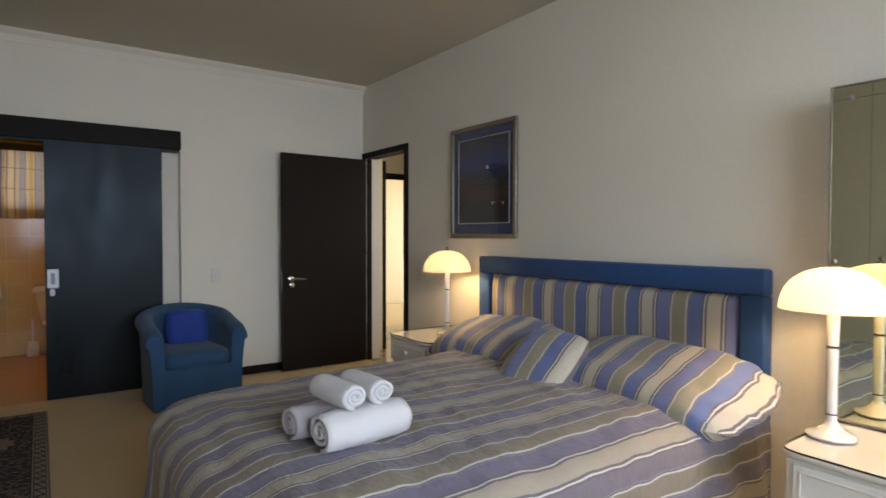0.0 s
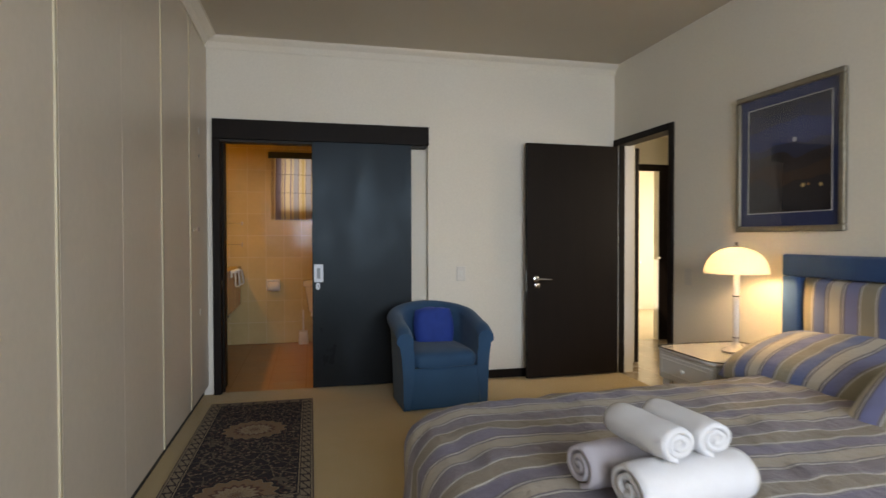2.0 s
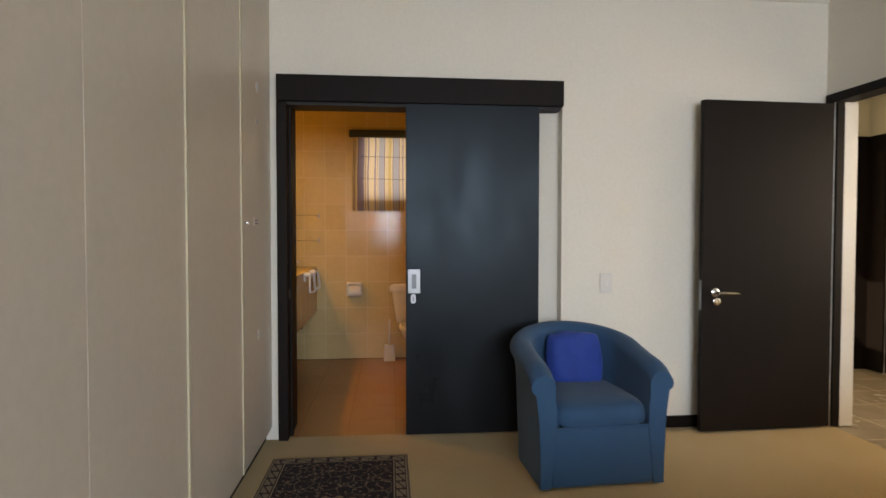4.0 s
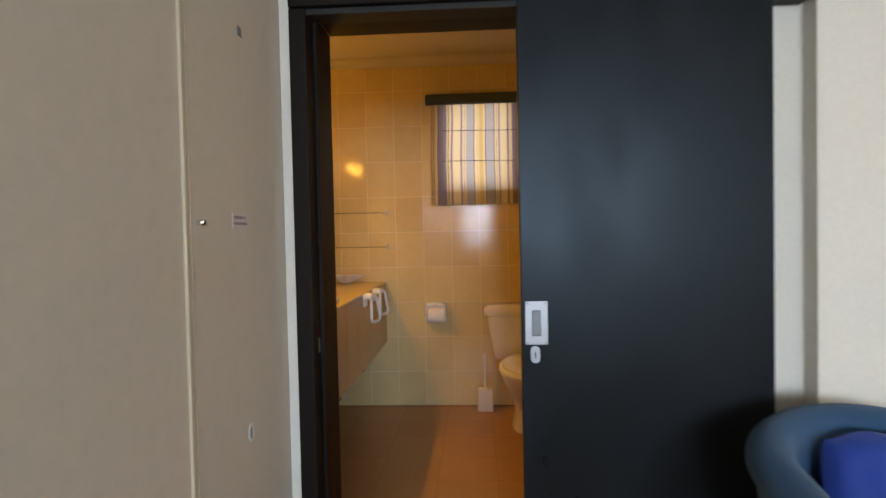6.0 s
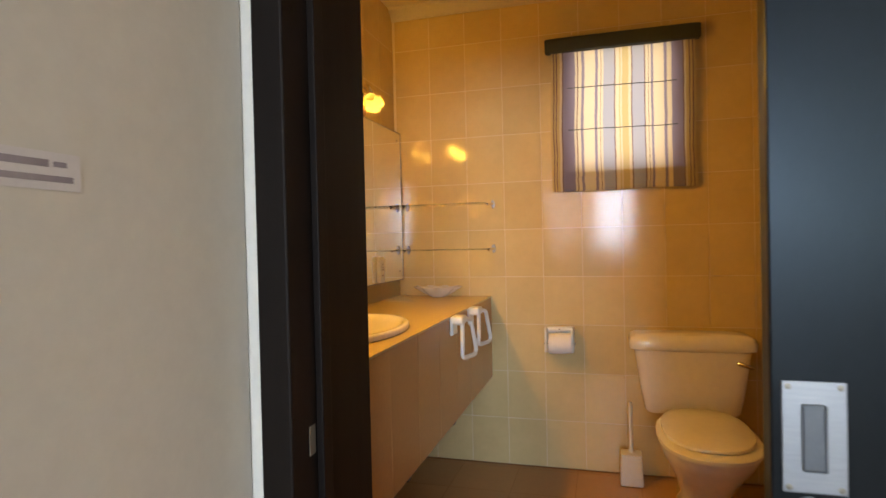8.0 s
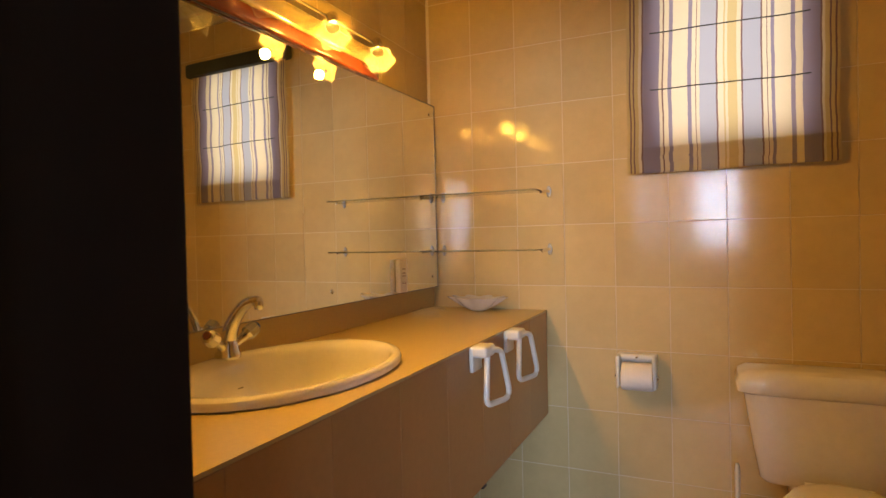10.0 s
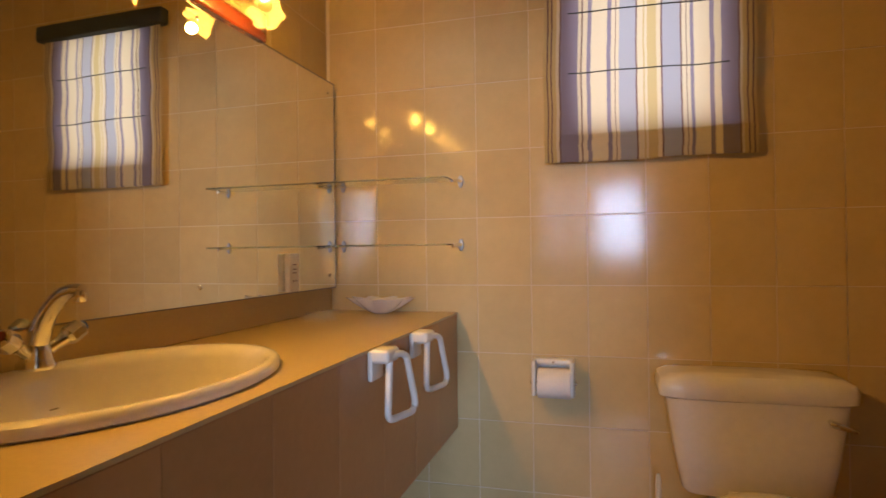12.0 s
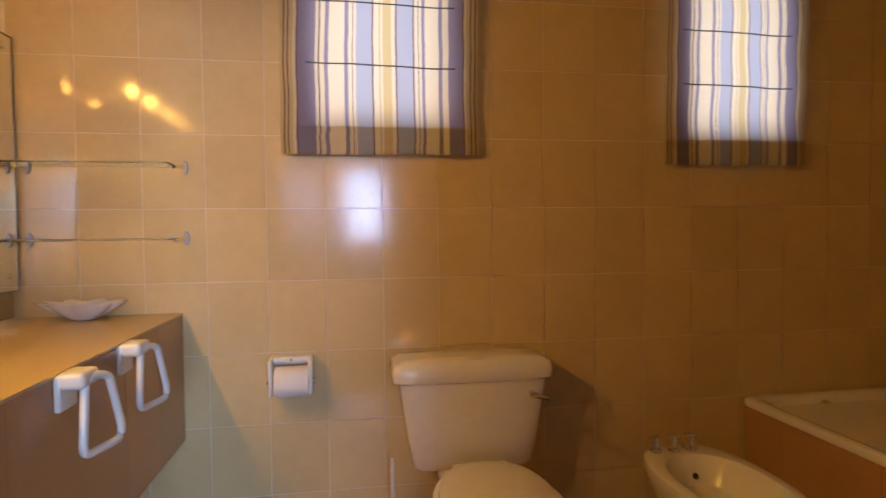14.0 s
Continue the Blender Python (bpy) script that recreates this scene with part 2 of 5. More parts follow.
SPREAD = fabric("striped_bedspread_shaded", 0.332, 0.8, 0.05, 0.054, SHADED_SPREAD_STOPS)
PILLOW = fabric("striped_pillow_cotton", 0.345, 0.5, 0.05, 0.97)
HEADCLOTH = fabric("striped_headboard_cloth", 0.362, 0.08, 0.05, 0.362)

PUR, PALE, YEL, BLE, LIN = (0.255, 0.225, 0.315), (0.70, 0.62, 0.45), (0.58, 0.46, 0.22), (0.40, 0.42, 0.50), (0.20, 0.12, 0.11)
BLIND_STOPS = [(0.0, YEL), (0.012, LIN), (0.02, YEL), (0.034, LIN), (0.042, YEL), (0.06, PALE), (0.078, LIN), (0.085, PUR), (0.17, PALE), (0.185, LIN), (0.192, PALE), (0.215, PUR),
               (0.235, PALE), (0.315, PUR), (0.335, PALE), (0.352, LIN), (0.358, PALE), (0.375, BLE), (0.452, LIN), (0.460, PALE), (0.485, YEL), (0.495, PALE), (0.505, YEL), (0.55, PALE), (0.568, LIN),
               (0.576, BLE), (0.66, LIN), (0.668, PALE)]
BLIND_STOPS2 = [(0.668, PALE), (0.685, LIN), (0.69, PALE), (0.705, PUR), (0.72, PALE), (0.79, PUR), (0.812, PALE), (0.84, PUR), (0.915, LIN), (0.925, PALE), (0.935, YEL), (0.955, LIN), (0.962, YEL), (0.978, LIN), (0.985, YEL)]


def blind_mat():
    m, nt, p = mat("striped_blind_cotton")
    at = nt.nodes.new("ShaderNodeAttribute")
    at.attribute_name = "s"
    f = op(nt, "ADD", at.outputs["Fac"], op(nt, "MULTIPLY_ADD", noise_tex(nt, 9, 3), 0.012, -0.006))
    col = mix(nt, op(nt, "GREATER_THAN", f, 0.668), bands(nt, f, BLIND_STOPS), bands(nt, f, BLIND_STOPS2))
    col = mix(nt, op(nt, "MULTIPLY", noise_tex(nt, 300, 2), 0.15), col, (0.2, 0.18, 0.17))
    nt.links.new(col, p.inputs["Base Color"])
    p.inputs["Roughness"].default_value = 0.85
    tr = nt.nodes.new("ShaderNodeBsdfTranslucent")
    nt.links.new(col, tr.inputs["Color"])
    mx = nt.nodes.new("ShaderNodeMixShader")
    mx.inputs[0].default_value = 0.36
    nt.links.new(p.outputs[0], mx.inputs[1])
    nt.links.new(tr.outputs[0], mx.inputs[2])
    nt.links.new(mx.outputs[0], nt.nodes["Material Output"].inputs["Surface"])
    return m


BLIND = blind_mat()


def rug_mat():
    """Dark persian field, two medallions to a repeat, cream guard border with meander."""
    m, nt, p = mat("persian_rug_pile")
    co = nt.nodes.new("ShaderNodeTexCoord")
    sp = nt.nodes.new("ShaderNodeSeparateXYZ")
    nt.links.new(co.outputs["Object"], sp.inputs[0])
    x, y = sp.outputs[0], sp.outputs[1]
    yy = op(nt, "SUBTRACT", op(nt, "PINGPONG", op(nt, "ADD", y, 10.24), 0.475), 0.0)
    r = op(nt, "POWER", op(nt, "ADD", op(nt, "POWER", x, 2.0), op(nt, "POWER", op(nt, "MULTIPLY", yy, 1.1), 2.0)), 0.5)
    ang = op(nt, "ARCTAN2", yy, x)
    petal = op(nt, "MULTIPLY", op(nt, "COSINE", op(nt, "MULTIPLY", ang, 16.0)), 0.013)
    rp = op(nt, "DIVIDE", op(nt, "ADD", r, petal), 0.30)
    NV, CR, RD, TN = (0.009, 0.005, 0.008), (0.27, 0.21, 0.14), (0.10, 0.04, 0.027), (0.21, 0.125, 0.065)
    med = bands(nt, rp, [(0.0, TN), (0.05, RD), (0.09, CR), (0.17, TN), (0.20, CR), (0.32, RD), (0.39, TN), (0.45, (0.20, 0.13, 0.08)), (0.52, TN), (0.60, CR), (0.62, NV), (0.70, RD), (0.72, NV)])
    vor = node(nt, "ShaderNodeTexVoronoi", Scale=36.0)
    nt.links.new(co.outputs["Object"], vor.inputs["Vector"])
    spots = bands(nt, vor.outputs["Distance"], [(0.0, RD), (0.14, (0.20, 0.16, 0.12)), (0.25, RD), (0.32, NV), (0.62, NV)])
    wav = node(nt, "ShaderNodeTexVoronoi", Scale=13.0)
    wav.feature = "DISTANCE_TO_EDGE"
    nt.links.new(co.outputs["Object"], wav.inputs["Vector"])
    vine = op(nt, "LESS_THAN", wav.outputs["Distance"], 0.035)
    field = mix(nt, op(nt, "MULTIPLY", vine, 0.35), spots, CR)
    body = mix(nt, op(nt, "LESS_THAN", rp, 0.72), field, med)
    ax = op(nt, "SUBTRACT", 0.36, op(nt, "ABSOLUTE", x))
    ay = op(nt, "SUBTRACT", 0.86, op(nt, "ABSOLUTE", y))
    e = op(nt, "MINIMUM", ax, ay)
    run = op(nt, "MULTIPLY", op(nt, "SINE", op(nt, "MULTIPLY", op(nt, "ADD", x, y), 75.0)), 0.016)
    mea = op(nt, "LESS_THAN", op(nt, "ABSOLUTE", op(nt, "SUBTRACT", op(nt, "ADD", e, run), 0.042)), 0.008)
    guard = mix(nt, mea, (0.22, 0.175, 0.12), (0.03, 0.018, 0.018))
    edge = bands(nt, op(nt, "MULTIPLY", e, 8.0), [(0.0, (0.10, 0.07, 0.06)), (0.06, CR), (0.12, NV), (0.15, CR), (0.52, NV), (0.57, CR), (0.62, NV)])
    inb = op(nt, "MULTIPLY", op(nt, "GREATER_THAN", e, 0.019), op(nt, "LESS_THAN", e, 0.065))
    rim = mix(nt, inb, edge, guard)
    col = mix(nt, op(nt, "LESS_THAN", e, 0.085), body, rim)
    col = mix(nt, op(nt, "MULTIPLY", noise_tex(nt, 260, 2), 0.14), col, (0.06, 0.035, 0.028))
    nt.links.new(col, p.inputs["Base Color"])
    p.inputs["Roughness"].default_value = 1.0
    bump(nt, p, noise_tex(nt, 380, 2), 0.8, 0.004)
    return m


RUG = rug_mat()


def print_mat():
    """The picture: a night scene, dusk blue over a dark shore with small lights."""
    m, nt, p = mat("night_print")
    co = nt.nodes.new("ShaderNodeTexCoord")
    sp = nt.nodes.new("ShaderNodeSeparateXYZ")
    nt.links.new(co.outputs["Object"], sp.inputs[0])
    n = noise_tex(nt, 4, 1)
    h = op(nt, "ADD", sp.outputs[2], op(nt, "MULTIPLY_ADD", n, 0.16, -0.08))
    col = bands(nt, op(nt, "ADD", h, 0.5), [(0.0, (0.006, 0.006, 0.012)), (0.36, (0.030, 0.014, 0.010)), (0.44, (0.014, 0.010, 0.014)), (0.52, (0.012, 0.018, 0.060)), (0.58, (0.014, 0.030, 0.13)), (0.70, (0.012, 0.018, 0.06)), (0.76, (0.008, 0.011, 0.03))])
    for place, size, tint in (((-0.0145, -0.06, 0.10), 0.014, (0.50, 0.52, 0.58)), ((-0.0145, -0.12, -0.165), 0.012, (0.62, 0.46, 0.20)), ((-0.0145, -0.235, -0.170), 0.010, (0.62, 0.46, 0.20)), ((-0.0145, -0.155, -0.162), 0.007, (0.45, 0.22, 0.08))):
        far = node(nt, "ShaderNodeVectorMath")
        far.operation = "DISTANCE"
        far.inputs[1].default_value = place
        nt.links.new(co.outputs["Object"], far.inputs[0])
        col = mix(nt, op(nt, "LESS_THAN", far.outputs["Value"], size), col, tint)
    nt.links.new(col, p.inputs["Base Color"])
    p.inputs["Roughness"].default_value = 0.4
    return m


PRINT = print_mat()

# ---------------------------------------------------------------- mesh helpers
def part(name, bm, material, parent, label="", smooth=False):
    me = bpy.data.meshes.new(name)
    bmesh.ops.recalc_face_normals(bm, faces=bm.faces)
    bm.to_mesh(me)
    bm.free()
    me.materials.append(material)
    if smooth:
        me.shade_smooth()
        me.set_sharp_from_angle(angle=radians(38))
    ob = new(name, me)
    ob.parent = parent
    if label:
        tagged(ob, label)
    return ob


def thing(name, label, category, place=(0, 0, 0), rz=0, group="", kind=""):
    ob = new(name)
    ob.empty_display_size = 0.1
    ob.matrix_world = pose(*place, 0, 0, rz)
    return tagged(ob, label, category, group, kind)


def solo(name, bm, material, label, category, kind="", smooth=False, place=(0, 0, 0)):
    ob = part(name, bm, material, None, "", smooth)
    ob.location = place
    return tagged(ob, label, category, "", kind)


def B(x0, x1, y0, y1, z0, z1, bevel=0.0, seg=2, bm=None):
    bm = bm or bmesh.new()
    g = bmesh.ops.create_cube(bm, size=1, matrix=Matrix.Translation(((x0 + x1) / 2, (y0 + y1) / 2, (z0 + z1) / 2)) @ Matrix.Diagonal((x1 - x0, y1 - y0, z1 - z0, 1)))
    if bevel:
        edges = list({e for v in g["verts"] for e in v.link_edges})
        bmesh.ops.bevel(bm, geom=edges, offset=bevel, segments=seg, affect="EDGES", profile=0.5)
    return bm


def lathe(profile, seg=32, place=(0, 0, 0), sx=1.0, sy=1.0, bm=None, warp=None, capped=True):
    """Turns (radius, height) pairs round z. warp(angle, i) scales the radius."""
    bm = bm or bmesh.new()
    rings = []
    for i, (r, z) in enumerate(profile):
        ring = []
        for k in range(seg):
            a = 2 * math.pi * k / seg
            q = r * (warp(a, i) if warp else 1.0)
            ring.append(bm.verts.new((place[0] + q * sx * math.cos(a), place[1] + q * sy * math.sin(a), place[2] + z)))
        rings.append(ring)
    for a, b in zip(rings, rings[1:]):
        for k in range(seg):
            bm.faces.new((a[k], a[(k + 1) % seg], b[(k + 1) % seg], b[k]))
    for ring, (r, z) in ((rings[0], profile[0]), (rings[-1], profile[-1])):
        if capped and r > 1e-4:
            bm.faces.new(ring)
    return bm


def tube(points, r, seg=10, bm=None, closed=False):
    bm = bm or bmesh.new()
    pts = [Vector(p) for p in points]
    n = len(pts)
    rings = []
    ref = Vector((0.3, 0.5, 0.8)).normalized()
    for i, p in enumerate(pts):
        a = pts[(i - 1) % n] if closed or i else p
        b = pts[(i + 1) % n] if closed or i < n - 1 else p
        d = (b - a).normalized()
        u = (ref - d * ref.dot(d)).normalized()
        w = d.cross(u)
        rr = r[i] if isinstance(r, (list, tuple)) else r
        rings.append([bm.verts.new(p + rr * (math.cos(2 * math.pi * k / seg) * u + math.sin(2 * math.pi * k / seg) * w)) for k in range(seg)])
    for i in range(n if closed else n - 1):
        a, b = rings[i], rings[(i + 1) % n]
        for k in range(seg):
            bm.faces.new((a[k], a[(k + 1) % seg], b[(k + 1) % seg], b[k]))
    if not closed:
        bm.faces.new(rings[0])
        bm.faces.new(rings[-1])
    return bm


def arc(p, q, s, n=10):
    """A curve from p to s by way of the control q."""
    p, q, s = Vector(p), Vector(q), Vector(s)
    return [(1 - t) ** 2 * p + 2 * t * (1 - t) * q + t * t * s for t in (i / n for i in range(n + 1))]


def slab(us, vs, solid, lo, hi, axis, bm=None):
    """A wall with openings: cells between the cuts us, vs where solid(u, v); thickness lo..hi along axis."""
    bm = bm or bmesh.new()
    us, vs = sorted(set(us)), sorted(set(vs))
    memo = {}

    def vert(u, v, w):
        key = (u, v, w)
        if key not in memo:
            memo[key] = bm.verts.new({"x": (w, u, v), "y": (u, w, v), "z": (u, v, w)}[axis])
        return memo[key]

    full = {(i, j) for i in range(len(us) - 1) for j in range(len(vs) - 1) if solid((us[i] + us[i + 1]) / 2, (vs[j] + vs[j + 1]) / 2)}
    for i, j in full:
        u0, u1, v0, v1 = us[i], us[i + 1], vs[j], vs[j + 1]
        for w in (lo, hi):
            bm.faces.new([vert(u0, v0, w), vert(u1, v0, w), vert(u1, v1, w), vert(u0, v1, w)])
        for (a, b), (p, q) in ((((i - 1), j), ((u0, v0), (u0, v1))), (((i + 1), j), ((u1, v0), (u1, v1))), ((i, j - 1), ((u0, v0), (u1, v0))), ((i, j + 1), ((u0, v1), (u1, v1)))):
            if (a, b) not in full:
                bm.faces.new([vert(*p, lo), vert(*q, lo), vert(*q, hi), vert(*p, hi)])
    return bm


def holes(*rects):
    return lambda u, v: not any(a < u < b and c < v < d for a, b, c, d in rects)


def pad(w, h, t, n=20, power=3.0, sag=0.0, seed=0, uneven=0.06):
    """A stuffed cushion: width along y, height along z, thickness along x, with the attribute s across its width."""
    bm = bmesh.new()
    lay = bm.verts.layers.float.new("s")
    grid = {}
    for side in (1, -1):
        for i in range(n + 1):
            for j in range(n + 1):
                u, v = 2 * i / n - 1, 2 * j / n - 1
                rim = i in (0, n) or j in (0, n)
                if rim and side == -1:
                    grid[side, i, j] = grid[1, i, j]
                    continue
                full = (max(0, 1 - abs(u) ** power) * max(0, 1 - abs(v) ** power)) ** 0.5
                nz = noise.noise(Vector((u * 2.1 + seed, v * 2.1, side * 3.0)))
                pinch = 1 - 0.07 * (abs(u * v)) ** 2
                crease = 0.35 * noise.noise(Vector((u * 7 + seed, v * 5, side)))
                x = side * t / 2 * full * (1 + uneven * 3 * nz) + uneven * t * 0.5 * crease * full
                p = bm.verts.new((x, u * w / 2 * (0.93 + 0.07 * (1 - v * v)) * pinch, v * h / 2 * (0.93 + 0.07 * (1 - u * u)) * pinch - sag * (1 - v) * u * u + 0.012 * nz))
                p[lay] = u * w / 2 + 5
                grid[side, i, j] = p
    for side in (1, -1):
        for i in range(n):
            for j in range(n):
                bm.faces.new([grid[side, i, j], grid[side, i + 1, j], grid[side, i + 1, j + 1], grid[side, i, j + 1]])
    return bm


TILE.node_tree.nodes["Principled BSDF"].inputs["Specular IOR Level"].default_value = 0.36
for dull in (WOOD, SLIDE):
    dull.node_tree.nodes["Principled BSDF"].inputs["Specular IOR Level"].default_value = 0.14 if dull is WOOD else 0.17
SLIDE.node_tree.nodes["Principled BSDF"].inputs["Specular Tint"].default_value = (0.66, 0.87, 1.0, 1)

# ---------------------------------------------------------------- the setting
XW, XE, YN, YS, ZC = -1.10, 2.985, 4.97, -2.20, 2.77
BX0, BX1, BY0, BY1, BZ = -1.03, 2.36, 5.23, 7.15, 2.485

solo("ground", B(-60, 60, -60, 60, -0.5, -0.12), GROUND, "dry lawn ground outside the house", "ground", "structure")
solo("floor_bedroom", B(XW, XE + 0.02, YS, 5.0, -0.1, 0.0), CARPET, "tan wall-to-wall bedroom carpet", "carpet", "structure")
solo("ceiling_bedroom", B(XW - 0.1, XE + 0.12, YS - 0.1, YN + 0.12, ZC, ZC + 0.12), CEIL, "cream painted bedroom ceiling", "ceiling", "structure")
# wall to the bathroom: core with the doorway, and a plaster skin with the sliding door's recess
core = slab([XW, -0.41, 0.50, XE], [0, 2.03, ZC], holes((-0.41, 0.50, 0, 2.03)), 5.05, BY0 - 0.008, "y")
solo("wall_north", core, PLASTER, "off-white plastered wall with a doorway to the bathroom", "wall", "structure")
skin = slab([XW, -0.455, 1.255, XE], [0, 2.14, ZC], holes((-0.455, 1.255, 0, 2.14)), YN, 5.049, "y")
solo("wall_north_plaster", skin, PLASTER, "off-white plaster skin with a sliding door recess", "wall", "structure")
solo("wall_east", slab([YS, 4.14, 4.90, YN + 0.08], [0, 2.05, ZC], holes((4.14, 4.90, 0, 2.05)), XE, XE + 0.12, "x"), PLASTER, "off-white plastered wall behind the bed with a doorway", "wall", "structure")
solo("wall_west", B(XW - 0.12, XW, YS, 5.05, 0, ZC), PLASTER, "off-white wall behind the built-in wardrobe", "wall", "structure")
WX0, WX1, WZ0, WZ1 = -0.1, 2.8, 0.90, 2.45
solo("wall_south", slab([XW, WX0, WX1, XE], [0, WZ0, WZ1, ZC], holes((WX0, WX1, WZ0, WZ1)), YS - 0.14, YS, "y"), PLASTER, "off-white wall with a wide window", "wall", "structure")
win = thing("window_south", "wide bedroom window in a dark timber frame", "window", (0, 0, 0), 0, "", "structure")
for a, b, c, d in ((WX0, WX1, WZ0, WZ0 + 0.06), (WX0, WX1, WZ1 - 0.06, WZ1), (WX0, WX0 + 0.06, WZ0 + 0.06, WZ1 - 0.06), (WX1 - 0.06, WX1, WZ0 + 0.06, WZ1 - 0.06), (1.32, 1.38, WZ0 + 0.06, WZ1 - 0.06)):
    part("window_frame", B(a, b, YS - 0.12, YS - 0.06, c, d, 0.004), WOOD, win)


def cornice(name, p, q, inward, z=ZC, size=0.085, finish=PLASTER):
    """A coved cornice from p to q; inward: the way into the room."""
    bm = bmesh.new()
    prof = [(0, -size), (0.010, -size), (0.013, -size * 0.82), (0.03, -size * 0.45), (size * 0.55, -0.03), (size * 0.85, -0.013), (size * 0.88, -0.004), (size, -0.004), (size, 0), (0, 0)]
    rows = [[bm.verts.new((e[0] + inward[0] * d, e[1] + inward[1] * d, z + h)) for d, h in prof] for e in (p, q)]
    n = len(prof)
    for k in range(n):
        bm.faces.new((rows[0][k], rows[0][(k + 1) % n], rows[1][(k + 1) % n], rows[1][k]))
    for r in rows:
        bm.faces.new(r)
    return solo(name, bm, finish, "coved plaster cornice along the ceiling", "cornice", "structure")


cornice("cornice", (-0.49, YN), (XE, YN), (0, -1))
cornice("cornice", (-0.49, YS), (-0.49, YN - 0.085), (1, 0))
solo("baseboard", B(1.256, 2.98, YN - 0.016, YN - 0.001, 0.001, 0.075, 0.004), WOOD, "dark stained timber skirting board", "baseboard", "structure")
solo("baseboard", B(XE - 0.016, XE - 0.001, YS, 4.02, 0.001, 0.075, 0.004), WOOD, "dark stained timber skirting board", "baseboard", "structure")

# bathroom shell
solo("floor_bathroom", B(BX0 - 0.1, BX1 + 0.1, 5.0, BY1 + 0.1, -0.1, -0.006), BGROUT, "brown tiled bathroom floor", "floor", "structure")
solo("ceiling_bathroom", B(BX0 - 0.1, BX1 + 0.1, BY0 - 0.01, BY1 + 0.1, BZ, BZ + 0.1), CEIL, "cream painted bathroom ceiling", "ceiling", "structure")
W1 = (-0.05, 0.425, 1.555, 2.18)
W2 = (1.358, 1.780, 1.535, 2.16)
cuts_u, cuts_v = [BX0 - 0.1, BX1 + 0.1, *W1[:2], *W2[:2]], [0, BZ, *W1[2:], *W2[2:]]
bath_back = solo("wall_bathroom_back", slab(cuts_u, cuts_v, holes(W1, W2), BY1, BY1 + 0.14, "y"), GROUT, "beige tiled bathroom wall with two windows", "wall", "structure")
bath_left = solo("wall_bathroom_mirror", B(BX0 - 0.1, BX0, BY0 - 0.01, BY1, 0, BZ), GROUT, "beige tiled bathroom wall behind the mirror", "wall", "structure")
bath_right = solo("wall_bathroom_bath", B(BX1, BX1 + 0.1, BY0 - 0.01, BY1, 0, BZ), GROUT, "beige tiled wall beside the bath", "wall", "structure")
bath_near = solo("wall_bathroom_near", slab([BX0, -0.41, 0.50, BX1], [0, 2.03, BZ], holes((-0.41, 0.50, 0, 2.03)), BY0 - 0.008, BY0, "y"), GROUT, "beige bathroom wall round the doorway", "wall", "structure")
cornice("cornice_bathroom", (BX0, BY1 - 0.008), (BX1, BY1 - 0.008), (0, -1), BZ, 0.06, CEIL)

# passage behind the hinged door
solo("floor_passage", B(XE + 0.02, 6.5, 1.5, 9.0, -0.1, -0.006), GROUT, "polished stone tiled passage floor", "floor", "structure")
solo("ceiling_passage", B(XE + 0.12, 6.5, 1.5, 9.0, 2.42, 2.52), ROOM2, "cream passage ceiling", "ceiling", "structure")
# the opening at y 3.2 to 5.0 is unseen, cut for the added lamp
solo("wall_passage_side", slab([2.0, 3.2, 5.0, 5.32, 6.14, 6.32], [0, 0.9, 2.03, 2.1, 2.42], holes((5.32, 6.14, 0, 2.03), (3.2, 5.0, 0.9, 2.1)), 4.50, 4.60, "x"), ROOM2, "cream passage wall with a doorway", "wall", "structure")
solo("wall_passage_end", slab([3.105, 3.55, 4.342, 6.5], [0, 2.03, 2.42], holes((3.55, 4.342, 0, 2.03)), 6.32, 6.42, "y"), ROOM2, "cream passage wall with an open doorway", "wall", "structure")
solo("wall_far_room_back", B(3.0, 6.5, 8.9, 9.0, 0, 2.42), ROOM2, "cream wall of the bright far room", "wall", "structure")
solo("wall_far_room_side", B(3.0, 3.1, 6.42, 8.9, 0, 2.42), ROOM2, "cream side wall of the bright far room", "wall", "structure")
solo("wall_far_room_window", slab([6.42, 6.6, 8.6, 8.9], [0, 0.3, 2.2, 2.42], holes((6.6, 8.6, 0.3, 2.2)), 6.4, 6.5, "x"), ROOM2, "cream wall with a wide window", "wall", "structure")
solo("wall_passage_near", B(3.105, 4.5, 1.9, 2.0, 0, 2.42), ROOM2, "cream passage end wall", "wall", "structure")
day2 = new("far_room_daylight", bpy.data.lights.new("far_room_daylight", "AREA"))
day2.data.shape, day2.data.size, day2.data.size_y, day2.data.energy, day2.data.color = "RECTANGLE", 2.0, 1.9, 34.0, (1.0, 0.95, 0.84)
day2.matrix_world = look((6.38, 7.6, 1.25), (3.0, 7.6, 1.0))
# unseen fill lamp, added to brighten the passage and carpet at its door
fill_lamp = new("passage_fill_light", bpy.data.lights.new("passage_fill_light", "AREA"))
fill_lamp.data.shape, fill_lamp.data.size, fill_lamp.data.size_y, fill_lamp.data.energy, fill_lamp.data.color = "RECTANGLE", 1.75, 1.15, 16.0, (1.0, 0.94, 0.84)
fill_lamp.matrix_world = look((4.56, 4.1, 1.5), (3.0, 4.3, 0.7))
solo("wall_passage_return", B(3.106, 3.372, 5.255, 5.315, 0, 2.42), ROOM2, "cream return wall in the passage", "wall", "structure")
post = thing("door_frame_side", "dark timber door post at the end of a passage wall", "door frame", (0, 0, 0), 0, "", "structure")
part("post", B(3.373, 3.412, 5.245, 5.325, 0.001, 2.09, 0.004), WOOD, post)
